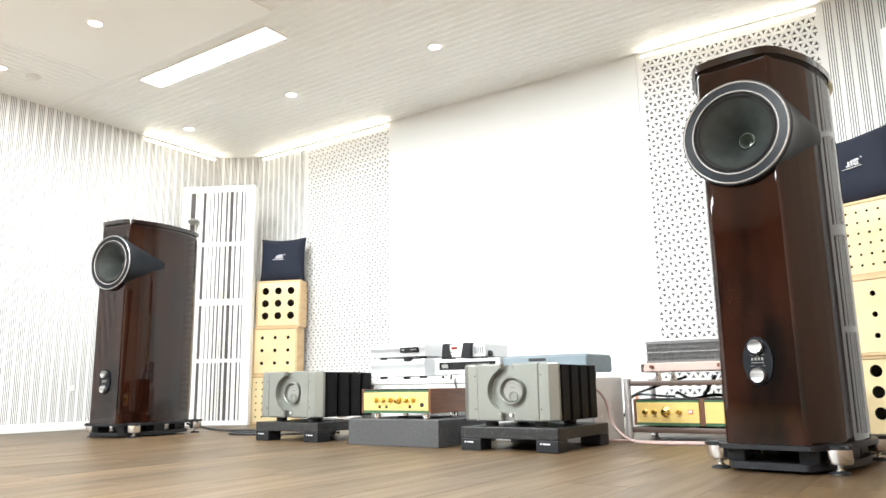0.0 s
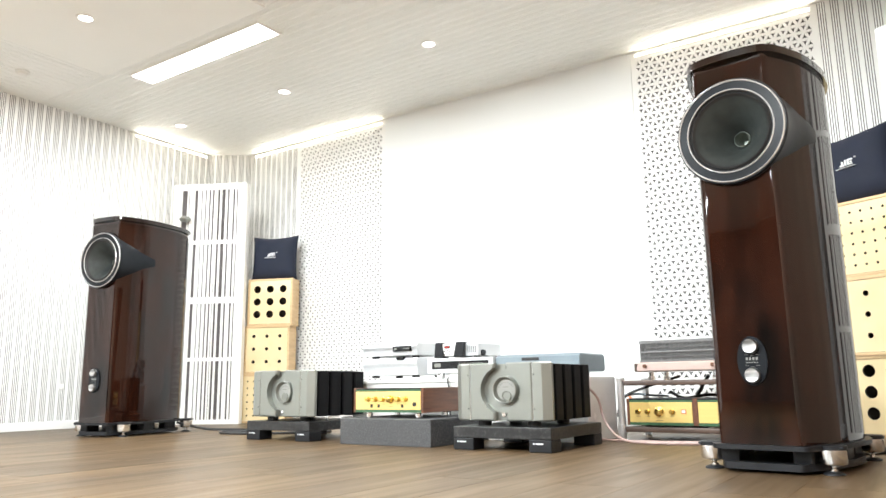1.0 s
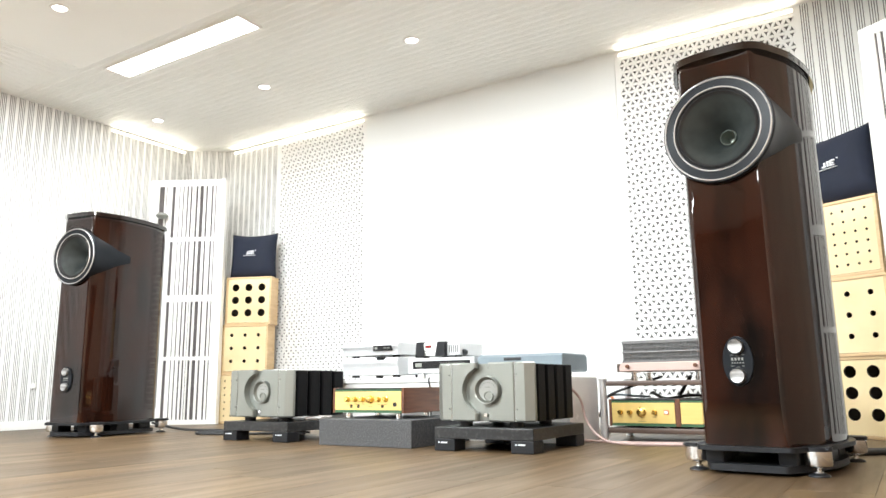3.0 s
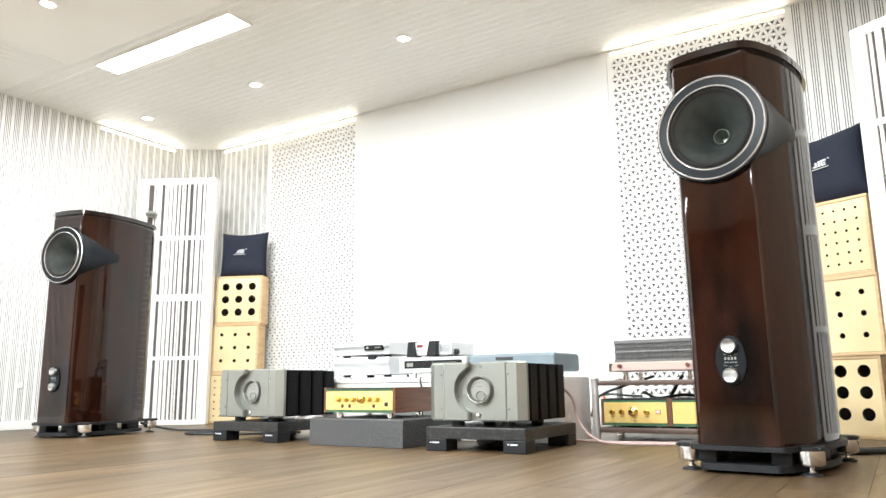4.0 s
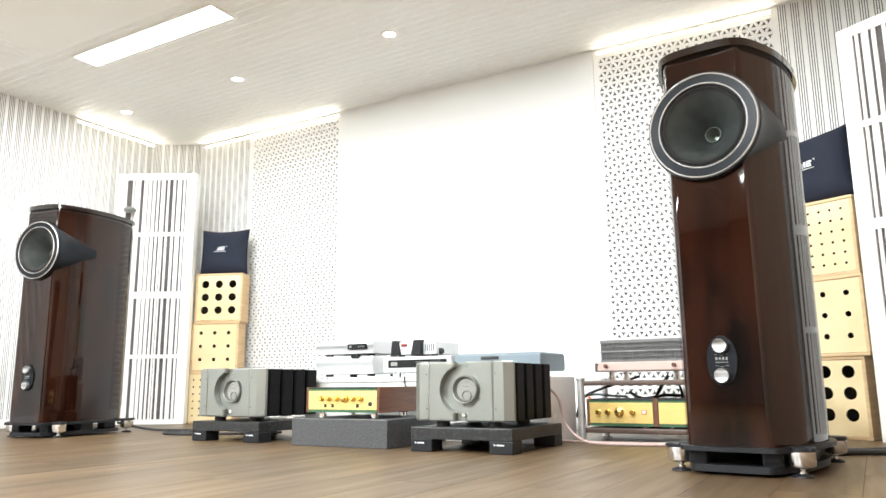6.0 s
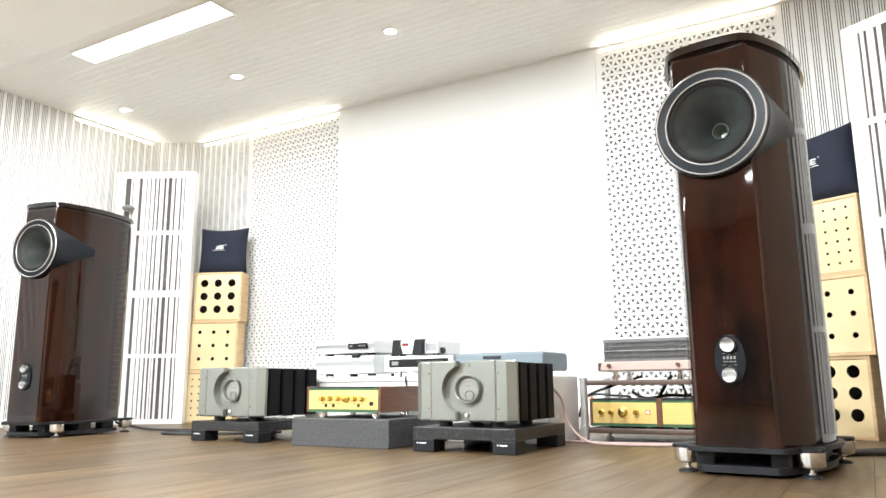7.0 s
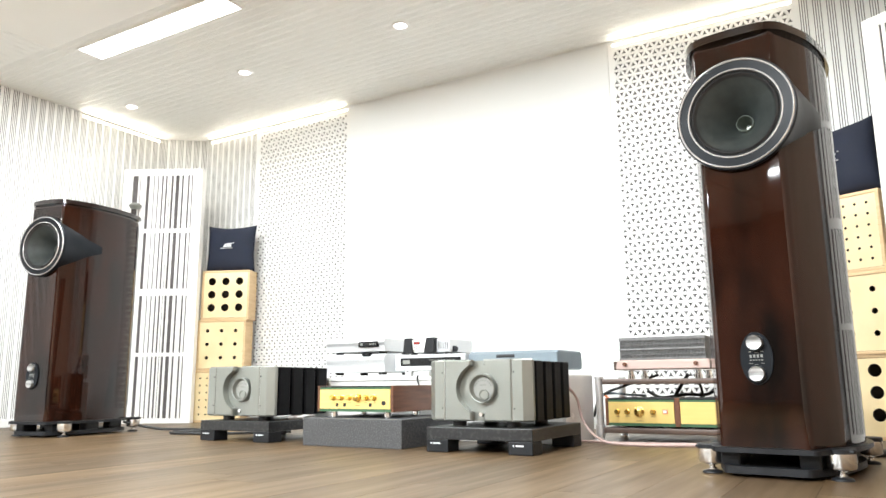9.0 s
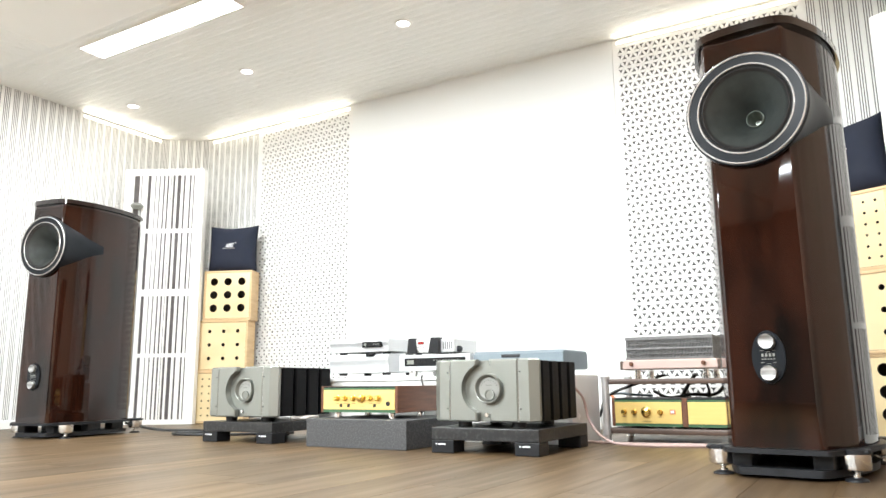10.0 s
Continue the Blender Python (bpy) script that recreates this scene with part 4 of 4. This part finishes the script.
def cushion(m):
    c = root("cushion", m, "square navy blue cushion with a small white printed mark", "cushion", "navy cushions")
    n = 22
    bm = bmesh.new()
    grid = {}
    w, h, t = 0.197, 0.185, 0.065
    for side in (-1, 1):
        for i in range(n + 1):
            for k in range(n + 1):
                u, v = 2 * i / n - 1, 2 * k / n - 1
                puff = max(0.0, (1 - u ** 4) * (1 - v ** 4)) ** 0.55
                pin = 1 - 0.06 * (1 - v * v) * abs(u) ** 3
                pinz = (1 - 0.13 * (1 - abs(u) ** 1.6) * v ** 4) if v > 0 else 1.0
                wob = 0.006 * noise.noise(Vector((u * 2.2, v * 2.2, side)))
                edge = i in (0, n) or k in (0, n)
                key = (i, k, 0 if edge else side)
                if key not in grid:
                    grid[key] = bm.verts.new((u * w * pin, side * t * puff + (0 if edge else wob), h + v * h * pinz))
        for i in range(n):
            for k in range(n):
                def at(a, b):
                    return grid[(a, b, 0 if a in (0, n) or b in (0, n) else side)]
                bm.faces.new((at(i, k), at(i + 1, k), at(i + 1, k + 1), at(i, k + 1)))
    part("cover", bm, NAVY, c, smooth=80)
    y = -t - 0.008
    mk = bmesh.new()
    for x0, x1, z0, z1 in ((-0.062, 0.036, 0.172, 0.175), (-0.040, -0.020, 0.183, 0.190), (-0.030, -0.022, 0.190, 0.208), (-0.014, -0.006, 0.183, 0.212), (0.000, 0.024, 0.183, 0.189),
                           (0.000, 0.007, 0.189, 0.212), (0.007, 0.026, 0.205, 0.213), (0.012, 0.022, 0.193, 0.200), (0.036, 0.042, 0.212, 0.218)):
        block(x0, x1, y - 0.0008, y + 0.012, z0, z1, 0.0008, 1, bm=mk)
    part("printed_mark", mk, PRINT, c, "small white printed mark")
    return c


def stack(x, y, turn, kinds, shifts, tilt):
    for k, (kind, (dx, dy)) in enumerate(zip(kinds, shifts)):
        n, r, pitch, pitch_z, lift, words = kind
        diffuser_box(pose(x, y, k * S, 0, 0, turn) @ pose(dx, dy, 0), n, r, pitch, pitch_z, lift, words)
    cushion(pose(x, y, 3 * S, 0, 0, turn) @ pose(0.0, 0.075, 0.0, -3, tilt, 0))


SMALL = (6, 0.0062, 0.053, 0.053, 0.0, "birch box with many small round holes, stacked by the wall")
MID = (3, 0.0135, 0.110, 0.101, 0.006, "birch box with nine medium round holes, stacked by the wall")
BIG = (3, 0.0295, 0.109, 0.101, 0.004, "birch box with nine large round holes, stacked by the wall")
BIG_LOW = (3, 0.0295, 0.109, 0.099, 0.020, "birch box with nine large round holes, standing on the floor")
stack(-3.676, 3.17, 24, (SMALL, MID, BIG), ((-0.03, -0.01), (-0.015, -0.005), (0.0, 0.0)), 0)
stack(0.480, 3.13, -24, (BIG_LOW, MID, SMALL), ((-0.024, 0.0), (0.008, -0.006), (0.0, 0.0)), -4)


# ---- slotted acoustic panels ----
def slot_panel(m, flip):
    p = root("acoustic_panel", m, "tall white acoustic panel with grey upright slots of varied width", "acoustic panel", "slotted panels")
    W, H, D = 0.62, 1.93, 0.07
    part("backing", block(0.03, W - 0.03, 0.010, D, 0.03, H - 0.03), SLOT, p, "taupe felt backing")
    fr = bmesh.new()
    ex = 0.075
    rails = [0.0, 0.035, 0.484, 0.512, 0.940, 0.990, 1.425, 1.455, H - 0.05, H]
    for x0, x1 in ((0, ex), (W - ex, W)):
        block(x0, x1, 0, D, 0, H, 0.003, bm=fr)
    for i in range(0, len(rails), 2):
        block(ex, W - ex, 0.0, 0.03, rails[i], rails[i + 1], bm=fr)
    part("frame", fr, WHITEFRAME, p, "white lacquered frame")
    slots = [(0.0, 0.090), (0.117, 0.133), (0.227, 0.280), (0.348, 0.364), (0.414, 0.434), (0.484, 0.510), (0.546, 0.575), (0.604, 0.616), (0.641, 0.678), (0.714, 0.775),
             (0.817, 0.847), (0.916, 0.945), (0.980, 1.0)]
    if flip:
        slots = [(1 - b, 1 - a) for a, b in slots[::-1]]
    for (_, a), (b, _) in zip(slots, slots[1:]):
        x0, x1 = ex + a * (W - 2 * ex), ex + b * (W - 2 * ex)
        for k in range(4):
            part("slat", block(x0, x1, 0.003, 0.012, rails[2 * k + 1], rails[2 * k + 2], 0.0015, 1), WHITEFRAME, p)
    return p


slot_panel(Matrix.Translation((-4.341, 2.70, 0)) @ pose(0, 0, 0, 0, 0, 29), False)
slot_panel(Matrix.Translation((0.665, 2.98, 0)) @ pose(0, 0, 0, 0, 0, -28), True)


# ---- cables ----
def cable(points, r, mat, label, name="cable"):
    c = root(name, pose(*points[0]), label, "cable")
    o = Vector(points[0])
    part("lead", hose([Vector(p) - o for p in points], r), mat, c)


cable([(-3.36, 2.12, 0.06), (-3.26, 2.28, 0.014), (-3.02, 2.38, 0.008), (-2.86, 2.30, 0.008), (-2.96, 2.16, 0.008), (-2.82, 2.08, 0.008), (-2.55, 2.20, 0.008), (-2.3, 2.42, 0.01)], 0.0075, RUBBER,
      "black speaker cable looping over the floor")
cable([(-0.62, 2.30, 0.26), (-0.59, 2.36, 0.20), (-0.57, 2.38, 0.10), (-0.50, 2.36, 0.03), (-0.38, 2.33, 0.009), (-0.05, 2.40, 0.009), (0.20, 2.45, 0.009)], 0.0058, GREYCABLE, "pale pink speaker cable on the floor")
cable([(-0.85, 2.44, 0.008), (-0.62, 2.45, 0.008), (-0.40, 2.40, 0.009), (-0.05, 2.46, 0.009), (0.25, 2.52, 0.009)], 0.0055, GREYCABLE, "pale pink speaker cable on the floor")
cable([(0.40, 2.05, 0.06), (0.48, 2.20, 0.014), (0.60, 2.30, 0.012), (0.85, 2.36, 0.012), (1.2, 2.3, 0.012)], 0.011, RUBBER, "thick black cable on the floor")
cable([(0.42, 2.02, 0.06), (0.52, 2.30, 0.014), (0.68, 2.42, 0.012), (0.95, 2.45, 0.012), (1.25, 2.42, 0.012)], 0.011, RUBBER, "thick black cable on the floor")
cable([(-0.44, 2.98, 0.22), (-0.36, 2.94, 0.19), (-0.25, 2.95, 0.205), (-0.14, 2.98, 0.21), (-0.08, 3.0, 0.30)], 0.008, RUBBER, "black mains cable behind the rack")
cable([(-0.22, 2.90, 0.30), (-0.27, 2.94, 0.24), (-0.32, 2.97, 0.16), (-0.33, 2.98, 0.08)], 0.009, RUBBER, "black mains cable behind the rack")
cable([(-0.19, 2.90, 0.30), (-0.17, 2.95, 0.22), (-0.20, 2.98, 0.15), (-0.30, 2.98, 0.08)], 0.006, RUBBER, "black signal cable behind the rack")
cable([(-0.36, 2.9, 0.30), (-0.50, 2.86, 0.255), (-0.62, 2.80, 0.20), (-0.66, 2.78, 0.10)], 0.007, RUBBER, "black cable beside the rack")
cable([(-0.62, 2.86, 0.20), (-0.545, 2.80, 0.14), (-0.50, 2.76, 0.075)], 0.007, ORANGE, "orange cable beside the rack")
cable([(-1.38, 2.30, 0.31), (-1.385, 2.30, 0.29), (-1.375, 2.31, 0.22), (-1.38, 2.31, 0.12)], 0.004, RUBBER, "thin dark cable hanging from a component")

rs = root("round_sensor", Matrix.Translation((-4.341, 2.70, 0)) @ pose(0, 0, 0, 0, 0, 29) @ pose(0.130, 0.0, 1.615), "small round grey glass sensor on the slotted panel", "sensor")
part("bracket", block(-0.016, 0.016, -0.02, 0.003, 0.02, 0.04, 0.003), WHITEFRAME, rs)
part("dome", lathe([(0.0, 0.032), (0.030, 0.030), (0.046, 0.018), (0.048, 0.008), (0.034, -0.010), (0.0, -0.018)], 32, Matrix.Translation((0, -0.05, 0.0))), AMPFACE, rs, "round grey glass dome")

wrap = root("crumpled_wrap", pose(-1.950, 2.10, 0.097), "small heap of crumpled pale wrapping on the slate slab", "wrapping")
bm = bmesh.new()
bmesh.ops.create_icosphere(bm, subdivisions=3, radius=1.0)
for v in bm.verts:
    k = 1 + 0.45 * noise.noise(v.co * 2.3) + 0.25 * noise.noise(v.co * 6.0)
    v.co = Vector((v.co.x * 0.022 * k, v.co.y * 0.10 * k, max(0.0, 0.012 + v.co.z * 0.014 * k)))
part("sheet", bm, MARBLE, wrap, smooth=25)
cable([(-0.63, 2.80, 0.205), (-0.57, 2.84, 0.212), (-0.50, 2.86, 0.205), (-0.42, 2.88, 0.20)], 0.006, BLUEGREY, "blue-grey cable beside the rack")
cable([(-1.29, 2.40, 0.306), (-1.26, 2.335, 0.318), (-1.22, 2.33, 0.322), (-1.16, 2.36, 0.318)], 0.006, BRASS, "short brass-coloured lead under a component")

# small things on the walls
wd = root("wall_socket", pose(LEFT + 0.012, 2.0, 0.30), "small white wall socket plate on the grooved panelling", "wall socket")
part("plate", block(-0.012, 0.0, -0.013, 0.013, -0.018, 0.018, 0.002), WHITEFRAME, wd)

# ---- floor planks ----
PW, PL = 0.192, 1.83
cache = {}
row = 0
x = LEFT - 0.02
rng = random.Random(5)
while x < RIGHT + 0.02:
    y = BACK - rng.uniform(0.1, 1.7)
    while y < FRONT + 0.03:
        ya, yb = max(y, BACK - 0.02), min(y + PL, FRONT + 0.03)
        if yb - ya > 0.05:
            key = round(yb - ya, 3)
            if key not in cache:
                cache[key] = finish(block(0.0003, PW - 0.0003, 0.0003, key - 0.0003, -0.012, 0.0, 0.0006, 1), "plank", PLANK)
            ob = new("plank", cache[key])
            ob.parent = floor
            ob.location = (x, ya, 0)
        y += PL
    x += PW
